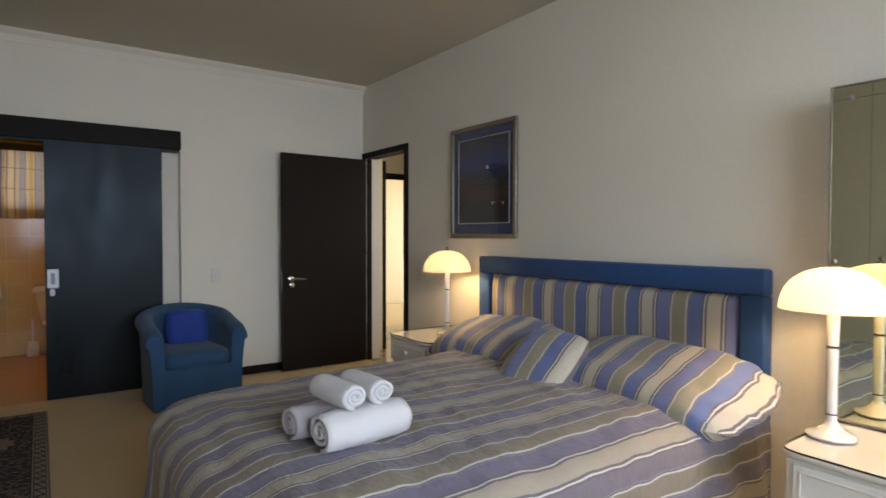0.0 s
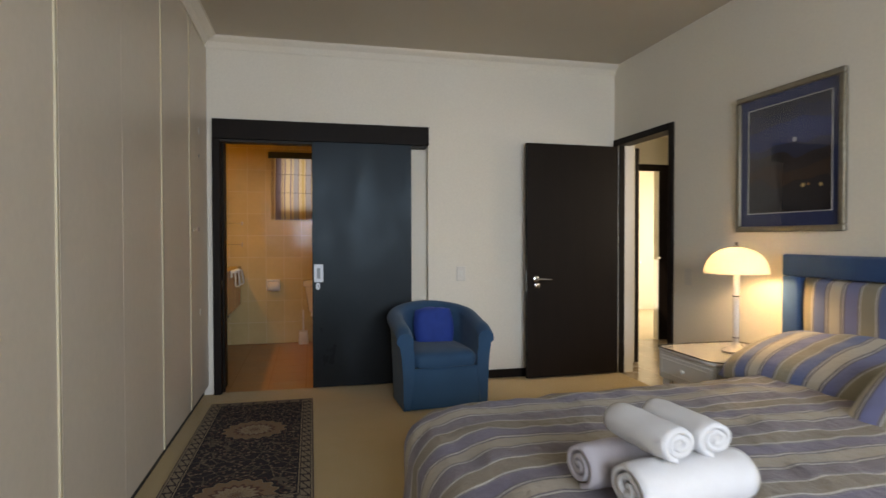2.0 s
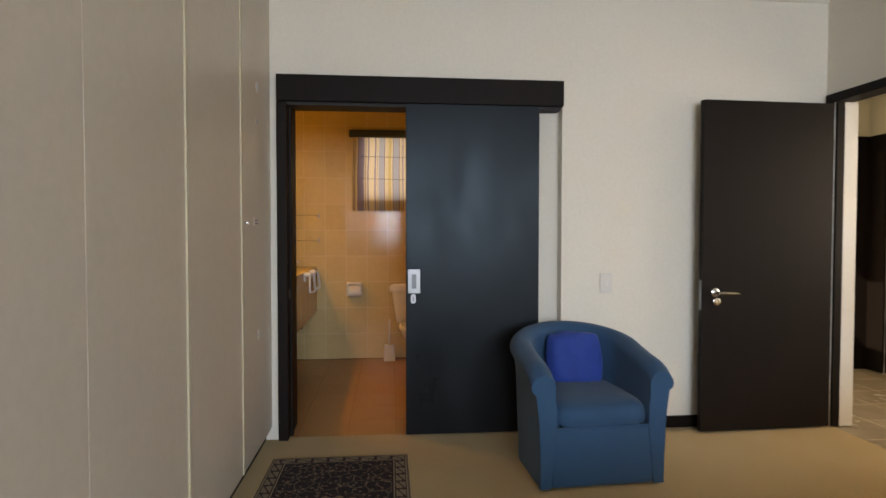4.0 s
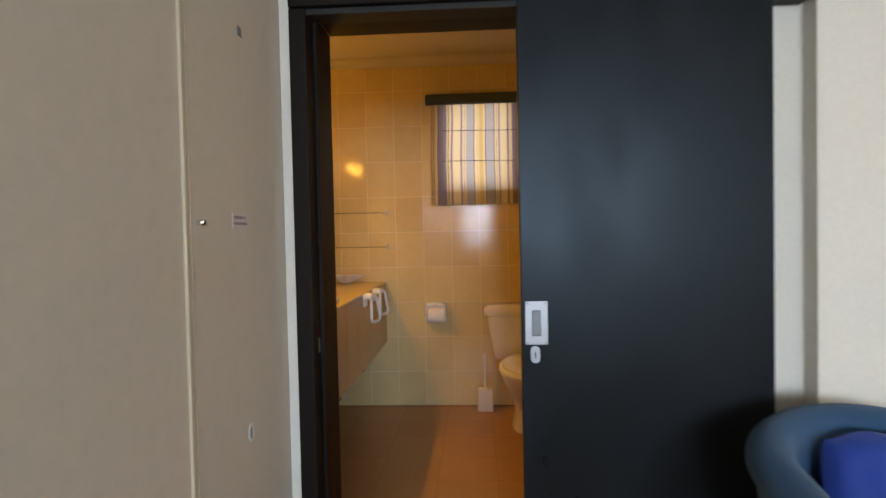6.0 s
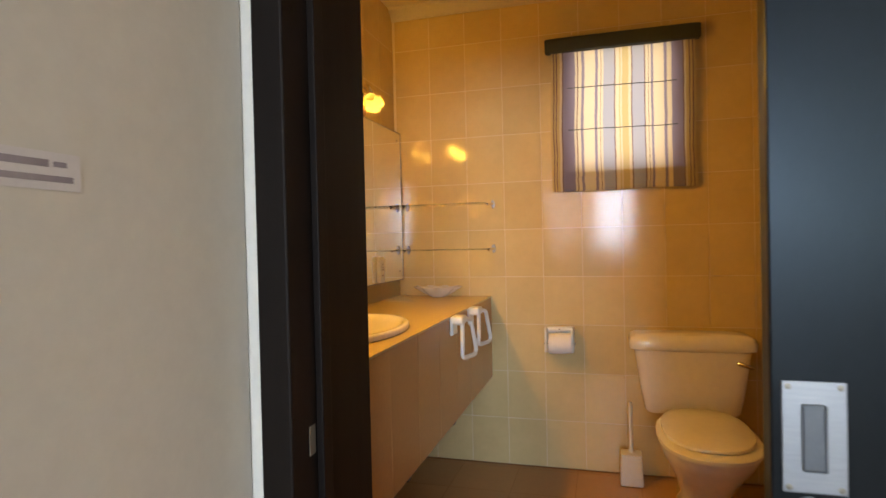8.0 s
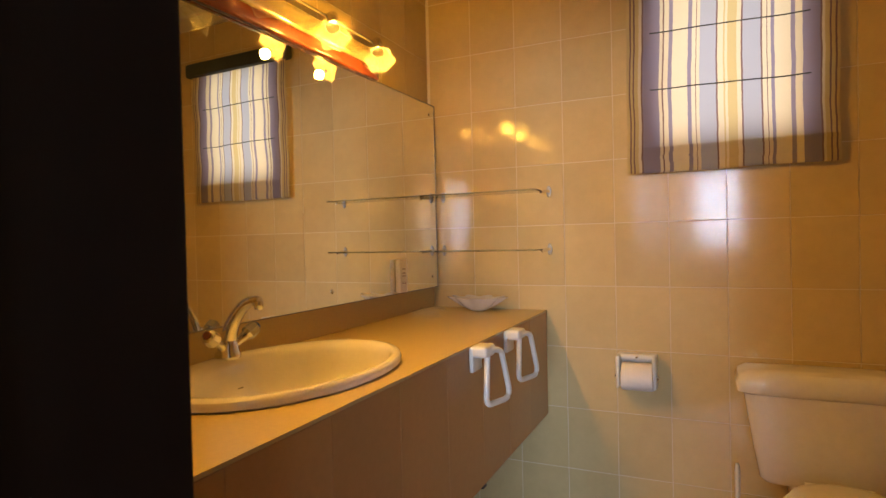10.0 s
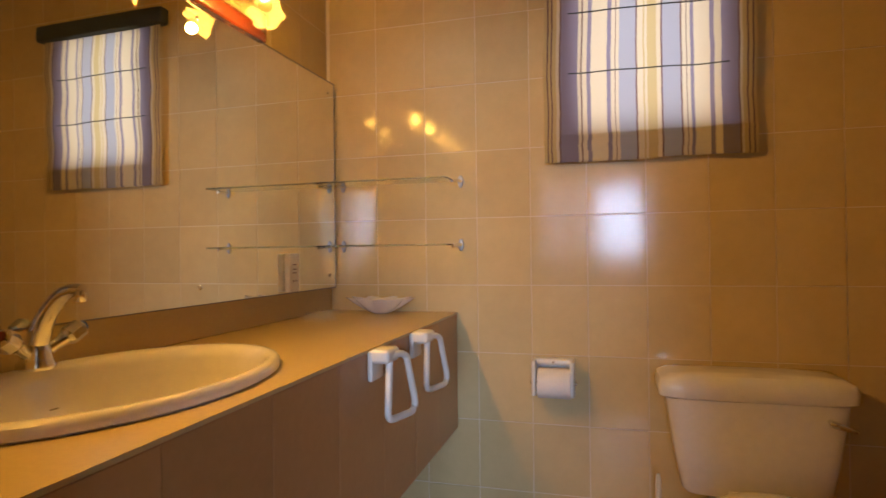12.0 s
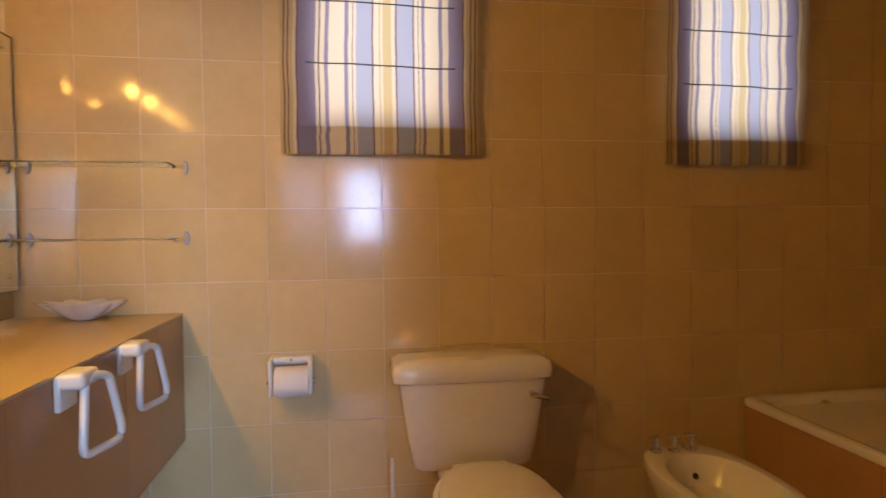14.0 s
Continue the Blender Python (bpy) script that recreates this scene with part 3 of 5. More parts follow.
part("latch", tube([(3.413, 5.285, 0.98), (3.44, 5.285, 0.98), (3.45, 5.285, 0.97)], 0.010), CHROME, post, "", True)


def tiles(parent, material, u0, u1, v0, v1, pu, pv, off, axis, at, out, skip=None, gap=0.0031, thick=0.0012):
    """Tiles of pitch pu x pv over a surface at the plane axis = at, raised towards out; those over an opening are cut to it."""
    cache = {}
    i0 = math.floor((u0 - off[0]) / pu)
    u = off[0] + i0 * pu
    while u < u1 - 0.01:
        v = off[1] + math.floor((v0 - off[1]) / pv) * pv
        while v < v1 - 0.01:
            rects = [(max(u, u0), min(u + pu, u1), max(v, v0), min(v + pv, v1))]
            for a, b, c, d in skip or ():
                nxt = []
                for p, q, r, s in rects:
                    if q <= a or p >= b or s <= c or r >= d:
                        nxt.append((p, q, r, s))
                        continue
                    nxt += [(p, a, r, s)] * (p < a) + [(b, q, r, s)] * (q > b)
                    m, n = max(p, a), min(q, b)
                    nxt += [(m, n, r, c)] * (r < c) + [(m, n, d, s)] * (s > d)
                rects = nxt
            for p, q, r, s in rects:
                if q - p < 0.012 or s - r < 0.012:
                    continue
                key = (round(q - p, 3), round(s - r, 3))
                if key not in cache:
                    w, h, t = (q - p - gap) / 2, (s - r - gap) / 2, out * thick
                    e = 0.0008
                    lay = [(w, h, 0), (w, h, t * 0.7), (w - e, h - e, t)]
                    bm = bmesh.new()
                    rings = [[bm.verts.new({"y": (x, d, z), "x": (d, x, z), "z": (x, z, d)}[axis]) for x, z in ((-a, -b), (a, -b), (a, b), (-a, b))] for a, b, d in lay]
                    for A, C in zip(rings, rings[1:]):
                        for k in range(4):
                            bm.faces.new((A[k], A[(k + 1) % 4], C[(k + 1) % 4], C[k]))
                    bm.faces.new(rings[-1])
                    bmesh.ops.recalc_face_normals(bm, faces=bm.faces)
                    me = bpy.data.meshes.new("tile")
                    bm.to_mesh(me)
                    bm.free()
                    me.materials.append(material)
                    cache[key] = me
                ob = new("tile", cache[key])
                ob.parent = parent
                c1, c2 = (p + q) / 2, (r + s) / 2
                ob.location = {"y": (c1, at, c2), "x": (at, c1, c2), "z": (c1, c2, at)}[axis]
                if ob.location and axis != "z":
                    ob.rotation_euler = (random.gauss(0, 0.003), random.gauss(0, 0.003), random.gauss(0, 0.003))
            v += pv
        u += pu


# ---------------------------------------------------------------- doors and joinery
pel = thing("sliding_door_surround", "dark stained timber pelmet and jamb of the sliding door", "door frame", (0, 0, 0), 0, "", "structure")
part("pelmet", B(-0.447, 1.254, 4.925, 5.048, 1.99, 2.143, 0.004), WOOD, pel)
part("track", B(-0.43, 1.24, 4.95, 5.04, 1.97, 1.989), DARK, pel)
part("jamb", B(-0.449, -0.392, 4.935, 5.049, 0.001, 1.989, 0.004), WOOD, pel)
part("lining", B(-0.411, -0.388, 5.051, 5.245, 0.001, 2.0, 0.003), WOOD, pel)
part("lining", B(0.478, 0.499, 5.051, 5.245, 0.001, 2.0, 0.003), WOOD, pel)
part("lining", B(-0.387, 0.477, 5.051, 5.245, 1.998, 2.022, 0.003), WOOD, pel)
part("stop", B(-0.3915, -0.378, 5.015, 5.048, 0.001, 1.968, 0.002), WOOD, pel)
part("strike_plate", B(-0.3918, -0.3905, 4.990, 5.010, 0.835, 0.885, 0.0005), PEWTER, pel, "small steel strike plate")
sd = thing("door_sliding", "dark painted flush sliding door, half open", "door", (0, 0, 0), 0, "", "structure")
part("leaf", B(0.300, 1.108, 4.945, 4.985, 0.012, 2.02, 0.003), SLIDE, sd)
pl = part("flush_pull", B(0.312, 0.385, 4.9415, 4.9446, 0.865, 1.008, 0.001), STEEL, sd, "square brushed aluminium pull plate")
part("recess", B(0.334, 0.362, 4.9385, 4.9413, 0.893, 0.979, 0.003), PULL, pl, "darker grey finger recess")
for dx, dz in ((0.319, 0.872), (0.378, 0.872), (0.319, 1.001), (0.378, 1.001)):
    part("screw", lathe([(0.0, 0), (0.004, 0), (0.004, 0.001), (0, 0.0015)], 10), PEWTER, pl).matrix_world = pose(dx, 4.9415, dz, 90)
kh = bmesh.new()
for k in range(24):
    a = 2 * math.pi * k / 24
    kh.verts.new((0.3435 + 0.0155 * math.cos(a), 4.9425, 0.832 + (0.0125 if math.sin(a) > 0 else -0.0125) + 0.0155 * math.sin(a)))
f = kh.faces.new(list(kh.verts))
ext = bmesh.ops.extrude_face_region(kh, geom=[f])
bmesh.ops.translate(kh, verts=[v for v in ext["geom"] if isinstance(v, bmesh.types.BMVert)], vec=(0, 0.0022, 0))
esc = part("escutcheon", kh, STEEL, sd, "oval aluminium keyhole plate")
part("keyhole", B(0.3415, 0.3455, 4.9405, 4.9424, 0.820, 0.843, 0.0015), DARK, esc)

df = thing("door_frame", "dark stained timber door frame", "door frame", (0, 0, 0), 0, "", "structure")
for y0, y1, z0, z1 in ((4.085, 4.1385, 0.001, 2.10), (4.902, 4.955, 0.001, 2.10), (4.139, 4.9015, 2.045, 2.10)):
    part("architrave", B(2.965, 3.106, y0, y1, z0, z1, 0.005), WOOD, df)
part("lining", B(2.99, 3.10, 4.139, 4.15, 0.001, 2.044, 0.003), WOOD, df)
part("lining", B(2.99, 3.04, 4.882, 4.9015, 0.001, 2.044, 0.003), WOOD, df)
part("reveal", B(3.041, 3.13, 4.882, 4.9015, 0.001, 2.044, 0.003), WHITE, df, "white plaster reveal")
hd = thing("door_hinged", "dark stained flush door standing open against the wall", "door", (2.955, 4.905, 0), 182.2, "", "structure")
part("leaf", B(0.0, 0.868, -0.0, 0.04, 0.012, 2.03, 0.003), WOOD, hd)
kn = part("door_handle", tube([(0.785, 0.041, 0.865), (0.785, 0.09, 0.865)], 0.009), CHROME, hd, "chrome lever handle", True)
part("lever", tube([(0.785, 0.088, 0.865), (0.76, 0.092, 0.867), (0.66, 0.09, 0.862)], [0.010, 0.009, 0.007]), CHROME, kn, "", True)
part("rose", lathe([(0.026, 0), (0.026, 0.006), (0.02, 0.009), (0.0, 0.009)], 24), CHROME, kn, "", True).matrix_local = pose(0.785, 0.0405, 0.865, -90)
part("key_rose", lathe([(0.024, 0), (0.024, 0.006), (0.018, 0.008), (0.0, 0.008)], 24), CHROME, hd, "chrome keyhole rose", True).matrix_local = pose(0.775, 0.0405, 0.808, -90)
part("lock_plate", B(0.8685, 0.870, 0.01, 0.03, 0.76, 0.94), STEEL, hd)
for z in (0.25, 1.0, 1.75):
    part("hinge", tube([(0.0, -0.006, z), (0.0, -0.006, z + 0.09)], 0.007), STEEL, hd)
d3 = thing("door_passage", "dark stained closed passage door in its frame", "door", (0, 0, 0), 0, "", "structure")
part("leaf", B(4.51, 4.55, 5.335, 6.125, 0.005, 2.02, 0.003), GLOSSY, d3)
for y0, y1, z0, z1 in ((5.27, 5.333, 0.001, 2.09), (6.127, 6.295, 0.001, 2.09), (5.334, 6.126, 2.03, 2.09)):
    part("architrave", B(4.48, 4.505, y0, y1, z0, z1, 0.004), WOOD, d3)
part("door_handle", tube([(4.509, 6.03, 0.90), (4.455, 6.03, 0.90), (4.45, 6.0, 0.90), (4.452, 5.91, 0.898)], 0.009), CHROME, d3, "chrome lever handle", True)
d4 = thing("door_frame_far", "dark timber frame of the far doorway", "door frame", (0, 0, 0), 0, "", "structure")
for x0, x1, z0, z1 in ((3.49, 3.57, 0.001, 2.09), (4.334, 4.498, 0.001, 2.09), (3.571, 4.333, 2.01, 2.09)):
    part("architrave", B(x0, x1, 6.298, 6.3195, z0, z1, 0.004), WOOD, d4)

part("jamb_edge", B(4.3215, 4.333, 6.300, 6.3185, 0.001, 2.01, 0.002), WHITE, d4, "pale jamb edge")
part("latch", tube([(4.327, 6.299, 0.985), (4.327, 6.262, 0.985), (4.327, 6.258, 0.97)], [0.012, 0.014, 0.010]), CHROME, d4, "chrome latch knob", True)
# wardrobe along the west side
wa = thing("wardrobe", "floor-to-ceiling built-in wardrobe with cream lacquered doors", "wardrobe", (-0.49, 0, 0))
part("carcass", B(-0.60, -0.022, YS + 0.01, 4.985, 0.072, ZC - 0.002), CREAM, wa)
part("plinth", B(-0.59, -0.035, YS + 0.01, 4.98, 0.001, 0.07), DARK, wa, "black recessed plinth")
part("end_post", B(-0.02, 0.014, 4.972, 5.046 - 0.02, 0.001, ZC - 0.09, 0.003), WHITE, wa, "white painted end post")
seams = [YS + 0.01, -1.62, -1.0, -0.36, 0.29, 0.94, 1.60, 2.26, 2.915, 3.57, 4.30, 4.968]
for a, b in zip(seams, seams[1:]):
    dr = part("door", B(-0.021, 0.0, a + 0.0015, b - 0.0015, 0.076, ZC - 0.088, 0.0006), CREAM, wa)
    if round(a, 2) in (2.26, 3.57, 4.30, 0.94):
        part("edge_trim", B(-0.02, 0.007, a - 0.010, a + 0.006, 0.076, ZC - 0.088, 0.002), TRIM, dr, "yellowed edge strip")
        part("edge_trim", B(-0.02, 0.003, a + 0.020, a + 0.026, 0.076, ZC - 0.088, 0.001), CREAM, dr)
    if round(a, 2) == 4.30:
        part("knob", lathe([(0.0, 0.022), (0.008, 0.020), (0.010, 0.014), (0.006, 0.008), (0.006, 0.0)], 16), CHROME, dr, "small round steel knob", True).matrix_local = pose(0.0, a + 0.055, 1.273, 0, 90, 0)
    if b > 4.9:
        for z in (0.688, 1.985):
            part("ring_pull", lathe([(0.020, 0), (0.026, 0.002), (0.026, 0.004), (0.019, 0.005), (0.013, 0.002), (0.0, 0.0015)], 24, sy=0.75), WHITE, dr, "white oval ring pull", True).matrix_local = pose(0.001, 4.622, z, 0, 90, 0)
            part("pull_bar", B(0.001, 0.006, 4.616, 4.628, z - 0.018, z + 0.018, 0.002), STEEL, dr)
        part("plate", B(0.0005, 0.003, 4.612, 4.640, 1.795, 1.820, 0.0008), STEEL, dr, "small grey metal plate")
sg = thing("door_label", "small printed paper label on the wardrobe door", "label", (-0.4895, 4.5975, 1.283))
part("card", B(0.0, 0.0015, -0.052, 0.052, -0.021, 0.021), LABEL, sg)
part("printed_line", B(0.0016, 0.0022, -0.042, 0.012, 0.004, 0.012), BAR, sg)
part("printed_line", B(0.0016, 0.0022, 0.018, 0.034, 0.005, 0.011), BAR, sg)
part("printed_line", B(0.0016, 0.0022, -0.044, 0.042, -0.012, -0.005), BAR, sg)

# switches
for nm, m in (("light_switch", pose(1.540, YN - 0.001, 0.914)), ("light_switch", pose(XE - 0.001, 3.915, 0.93, 0, 0, 90))):
    sw = thing(nm, "white plastic wall light switch", "switch")
    sw.matrix_world = m
    part("plate", B(-0.040, 0.040, -0.009, 0.0, -0.062, 0.062, 0.004), SWITCH, sw)
    part("rocker", B(-0.012, 0.012, -0.014, -0.0092, -0.022, 0.022, 0.003), WHITE, sw)

# ---------------------------------------------------------------- bedroom things
def bedspread():
    bm = bmesh.new()
    lay = bm.verts.layers.float.new("s")
    x0, x1, y0, y1, top = 0.87, 2.90, 1.15, 2.60, 0.565
    na, nb = 130, 140
    drop = 0.80
    rows = []
    for i in range(na + 1):
        a = x0 - drop + (x1 - x0 + drop) * i / na
        row = []
        for j in range(nb + 1):
            b = y0 - drop + (y1 - y0 + 2 * drop) * j / nb
            ye = 2.34 + 0.17 * min(max((a - x0) / 1.6, 0.0), 1.0)
            qx, qy = min(max(a, x0), x1), min(max(b, y0), ye)
            ox, oy = a - qx, b - qy
            s = math.hypot(ox, oy)
            nx, ny = (ox / s, oy / s) if s > 1e-6 else (0, 0)
            R, s0 = 0.13, 0.115
            if s <= s0:
                h, v = s, 0.032 * (s / s0) ** 2
            elif s <= s0 + R * math.pi / 2:
                t = (s - s0) / R
                h, v = s0 + R * math.sin(t), 0.032 + R * (1 - math.cos(t))
            else:
                rest = s - s0 - R * math.pi / 2
                h, v = s0 + R + 0.06 * rest, 0.032 + R + rest
            v = min(v, top - 0.02)
            hang = max(0.0, min(1.0, (v - 0.12) / 0.3))
            along = (b if abs(nx) > abs(ny) else a) + 0.4 * math.atan2(ny, nx)
            h += hang * (0.022 * math.sin(along * 24 + 2.0 * noise.noise((a * 2, b * 2, 4))) + 0.012 * noise.noise((a * 5, b * 5, 1)))
            z = top - v + (1 - hang) * (0.011 * noise.noise((a * 2.2, b * 2.2, 0)) + 0.012 * noise.noise((a * 6, b * 5, 3)) + 0.008 * noise.noise((a * 15, b * 9, 3)))
            p = bm.verts.new((qx + nx * h, qy + ny * h, max(z, 0.015)))
            p[lay] = b + 5
            row.append(p)
        rows.append(row)
    for r, q in zip(rows, rows[1:]):
        for j in range(nb):
            bm.faces.new((r[j], r[j + 1], q[j + 1], q[j]))
    return bm


bed = thing("bed", "upholstered divan bed base with a mattress", "bed", (1.8, 1.96, 0))
part("base", B(-0.88, 1.09, -0.88, 0.46, 0.05, 0.28, 0.02), NAVY, bed)
part("mattress", B(-0.90, 1.085, -0.90, 0.48, 0.282, 0.52, 0.07, 4), WHITE, bed, "", True)
for sx in (-0.8, 1.0):
    for sy in (-0.79, 0.38):
        part("foot", B(sx - 0.03, sx + 0.03, sy - 0.03, sy + 0.03, 0.0, 0.049), WOOD, bed)
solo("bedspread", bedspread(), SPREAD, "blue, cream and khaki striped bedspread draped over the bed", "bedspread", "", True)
hb = thing("headboard", "blue suede headboard with a striped padded panel", "headboard", (2.98, 1.96, 0))
HY, HZ = 1.018, 1.122
for y0, y1, z0, z1 in ((-HY, HY, HZ - 0.122, HZ), (-HY, -HY + 0.118, 0.05, HZ - 0.1221), (HY - 0.118, HY, 0.05, HZ - 0.1221)):
    part("frame_rail", B(-0.075, 0.0, y0, y1, z0, z1, 0.014, 3), NAVY, hb, "", True)
bm = bmesh.new()
lay = bm.verts.layers.float.new("s")
n, k = 60, 24
gr = []
for i in range(n + 1):
    gr.append([])
    for j in range(k + 1):
        u, v = 2 * i / n - 1, 2 * j / k - 1
        bulge = (max(0, 1 - abs(u) ** 14) * max(0, 1 - abs(v) ** 8)) ** 0.5
        q = bm.verts.new((-0.03 - 0.062 * bulge + 0.004 * noise.noise((u * 5, v * 3, 0)), u * (HY - 0.1185), 0.40 + 0.6 * j / k))
        q[lay] = u * (HY - 0.1185) + 5
        gr[-1].append(q)
for i in range(n):
    for j in range(k):
        bm.faces.new((gr[i][j], gr[i + 1][j], gr[i + 1][j + 1], gr[i][j + 1]))
part("striped_panel", bm, HEADCLOTH, hb, "striped padded panel", True)


def pillow(label, m, w, h, t, seed):
    ob = part("pillow", pad(w, h, t, 26, 3.2, 0.02, seed, 0.045), PILLOW, None, "", True)
    ob.matrix_world = m
    return tagged(ob, label, "pillow", "striped pillows on the bed")


pillow("long striped bed pillow lying against the headboard", pose(2.61, 2.40, 0.597, 0, 71, 2), 0.92, 0.54, 0.24, 1)
slump = pillow("long striped bed pillow slumped beside the night table", pose(2.60, 1.30, 0.600, 0, 69, -4), 1.12, 0.53, 0.25, 7)
for v in slump.data.vertices:
    k = min(max(0.0, -v.co.y - 0.20) / 0.36, 1.0)
    gather = k * k
    v.co.x *= 1 - 0.30 * gather
    v.co.z *= 1 - 0.22 * gather
    v.co.x += 0.055 * gather + 0.030 * k * noise.noise((v.co.y * 16, v.co.z * 13, 2)) + 0.006 * k * math.sin(v.co.z * 70 + 9 * v.co.y)
    v.co.z += 0.075 * gather + 0.035 * k * noise.noise((v.co.y * 20, v.co.z * 12, 8))
    v.co.y += 0.05 * gather + 0.030 * k * noise.noise((v.co.z * 17, v.co.x * 20, 5))
pillow("small striped cushion lying between the pillows", pose(2.37, 1.775, 0.630, 4, 54, 12), 0.40, 0.43, 0.14, 13)


def roll(length, r, turns=2.6, seed=0, squash=0.85):
    """A rolled towel lying along x, with the spiral of its layers showing at the ends."""
    bm = bmesh.new()
    n, m = 90, 14
    rows = []
    for i in range(n + 1):
        a = 2 * math.pi * turns * i / n
        rr = r * (0.16 + 0.84 * i / n)
        ring = []
        for j in range(m + 1):
            u = 2 * j / m - 1
            x = u * length / 2 * (1 - 0.015 * math.sin(a * 0.7 + seed))
            soft = 1 - 0.10 * abs(u) ** 8
            w = 1 + 0.07 * noise.noise((a * 0.4 + seed, u * 2, 0)) + 0.05 * noise.noise((a * 1.6, u * 6 + seed, 2)) + 0.025 * noise.noise((a * 4, u * 14 + seed, 6)) - 0.05 * math.exp(-((u - 0.25) / 0.05) ** 2)
            ring.append(bm.verts.new((x, rr * soft * w * math.cos(a - 5.5), rr * soft * w * math.sin(a - 5.5) * squash + r * squash)))
        rows.append(ring)
    for p, q in zip(rows, rows[1:]):
        for j in range(m):
            bm.faces.new((p[j], p[j + 1], q[j + 1], q[j]))
    return bm


def towel(m, length, r, material, label, seed):
    ob = part("rolled_towel", roll(length, r, 2.6, seed), material, None, "", True)
    s = ob.modifiers.new("thickness", "SOLIDIFY")
    s.thickness = 0.012
    ob.matrix_world = m
    return tagged(ob, label, "towel", "rolled towels on the bed")


towel(pose(1.155, 1.43, 0.566, 0, 0, 6), 0.325, 0.083, TERRY, "large white rolled bath towel lying on the bedspread", 1)
towel(pose(1.115, 1.60, 0.566, 0, 0, 6), 0.32, 0.074, TERRY2, "pale lilac rolled towel lying on the bedspread", 4)
towel(pose(1.095, 1.485, 0.694, 0, 0, -84), 0.23, 0.056, TERRY, "small white rolled hand towel stacked on top", 7)
towel(pose(1.215, 1.51, 0.690, 0, 0, -86), 0.23, 0.056, TERRY, "small white rolled hand towel stacked on top", 9)


def night_table(place, w=0.56, d=0.60):
    """White painted table with a drawer; its front faces -x."""
    t = thing("night_table", "white painted wooden night table with a glass top", "night table", place, 0, "night tables beside the bed")
    def outline(grow, z, power=9.0):
        pts = []
        for q in range(64):
            a = 2 * math.pi * q / 64
            c, r = math.cos(a), math.sin(a)
            pts.append(((d / 2 + grow) * math.copysign(abs(c) ** (2 / power), c), (w / 2 + grow) * math.copysign(abs(r) ** (2 / power), r), z))
        return pts

    def plate(levels):
        bm = bmesh.new()
        rings = [[bm.verts.new(p) for p in outline(g, z)] for g, z in levels]
        for lo, hi in zip(rings, rings[1:]):
            for q in range(64):
                bm.faces.new((lo[q], lo[(q + 1) % 64], hi[(q + 1) % 64], hi[q]))
        bm.faces.new(rings[0])
        bm.faces.new(rings[-1])
        return bm

    part("tabletop", plate(((-0.022, 0.520), (-0.012, 0.523), (-0.002, 0.530), (0.0, 0.538), (-0.004, 0.545))), WHITE, t, "", True)
    part("glass_top", plate(((-0.002, 0.5465), (-0.001, 0.5495), (-0.002, 0.5525))), THIN, t, "clear glass sheet with a dark edge").visible_shadow = False
    part("glass_edge", tube(outline(-0.0005, 0.5495), 0.0032, 6, None, True), DARK, t)
    part("case", B(-d / 2 + 0.025, d / 2 - 0.01, -w / 2 + 0.025, w / 2 - 0.025, 0.36, 0.519, 0.004), WHITE, t)
    dr = part("drawer", B(-d / 2 + 0.012, -d / 2 + 0.0245, -w / 2 + 0.05, w / 2 - 0.05, 0.378, 0.505, 0.004), WHITE, t)
    part("moulding", tube([(-d / 2 + 0.011, -w / 2 + 0.075, 0.40), (-d / 2 + 0.011, w / 2 - 0.075, 0.40), (-d / 2 + 0.011, w / 2 - 0.075, 0.483), (-d / 2 + 0.011, -w / 2 + 0.075, 0.483)], 0.004, 6, None, True), WHITE, dr)
    part("knob", lathe([(0.0, 0.026), (0.012, 0.023), (0.015, 0.016), (0.009, 0.008), (0.007, 0.0)], 18), WHITE, dr, "round white knob", True).matrix_local = pose(-d / 2 + 0.012, 0, 0.442, 0, -90, 0)
    for sy in (-1, 1):
        part("side_moulding", tube([(-d / 2 + 0.07, sy * (w / 2 - 0.0245), 0.39), (d / 2 - 0.06, sy * (w / 2 - 0.0245), 0.39), (d / 2 - 0.06, sy * (w / 2 - 0.0245), 0.49), (-d / 2 + 0.07, sy * (w / 2 - 0.0245), 0.49)], 0.004, 6, None, True), WHITE, t)
        for sx in (-1, 1):
            bm = lathe([(0.020, 0.0), (0.024, 0.06), (0.030, 0.30), (0.034, 0.359)], 4, (sx * (d / 2 - 0.06), sy * (w / 2 - 0.06), 0))
            part("leg", bm, WHITE, t)
    return t


night_table((2.665, 3.12, 0))
night_table((2.62, 0.345, 0))


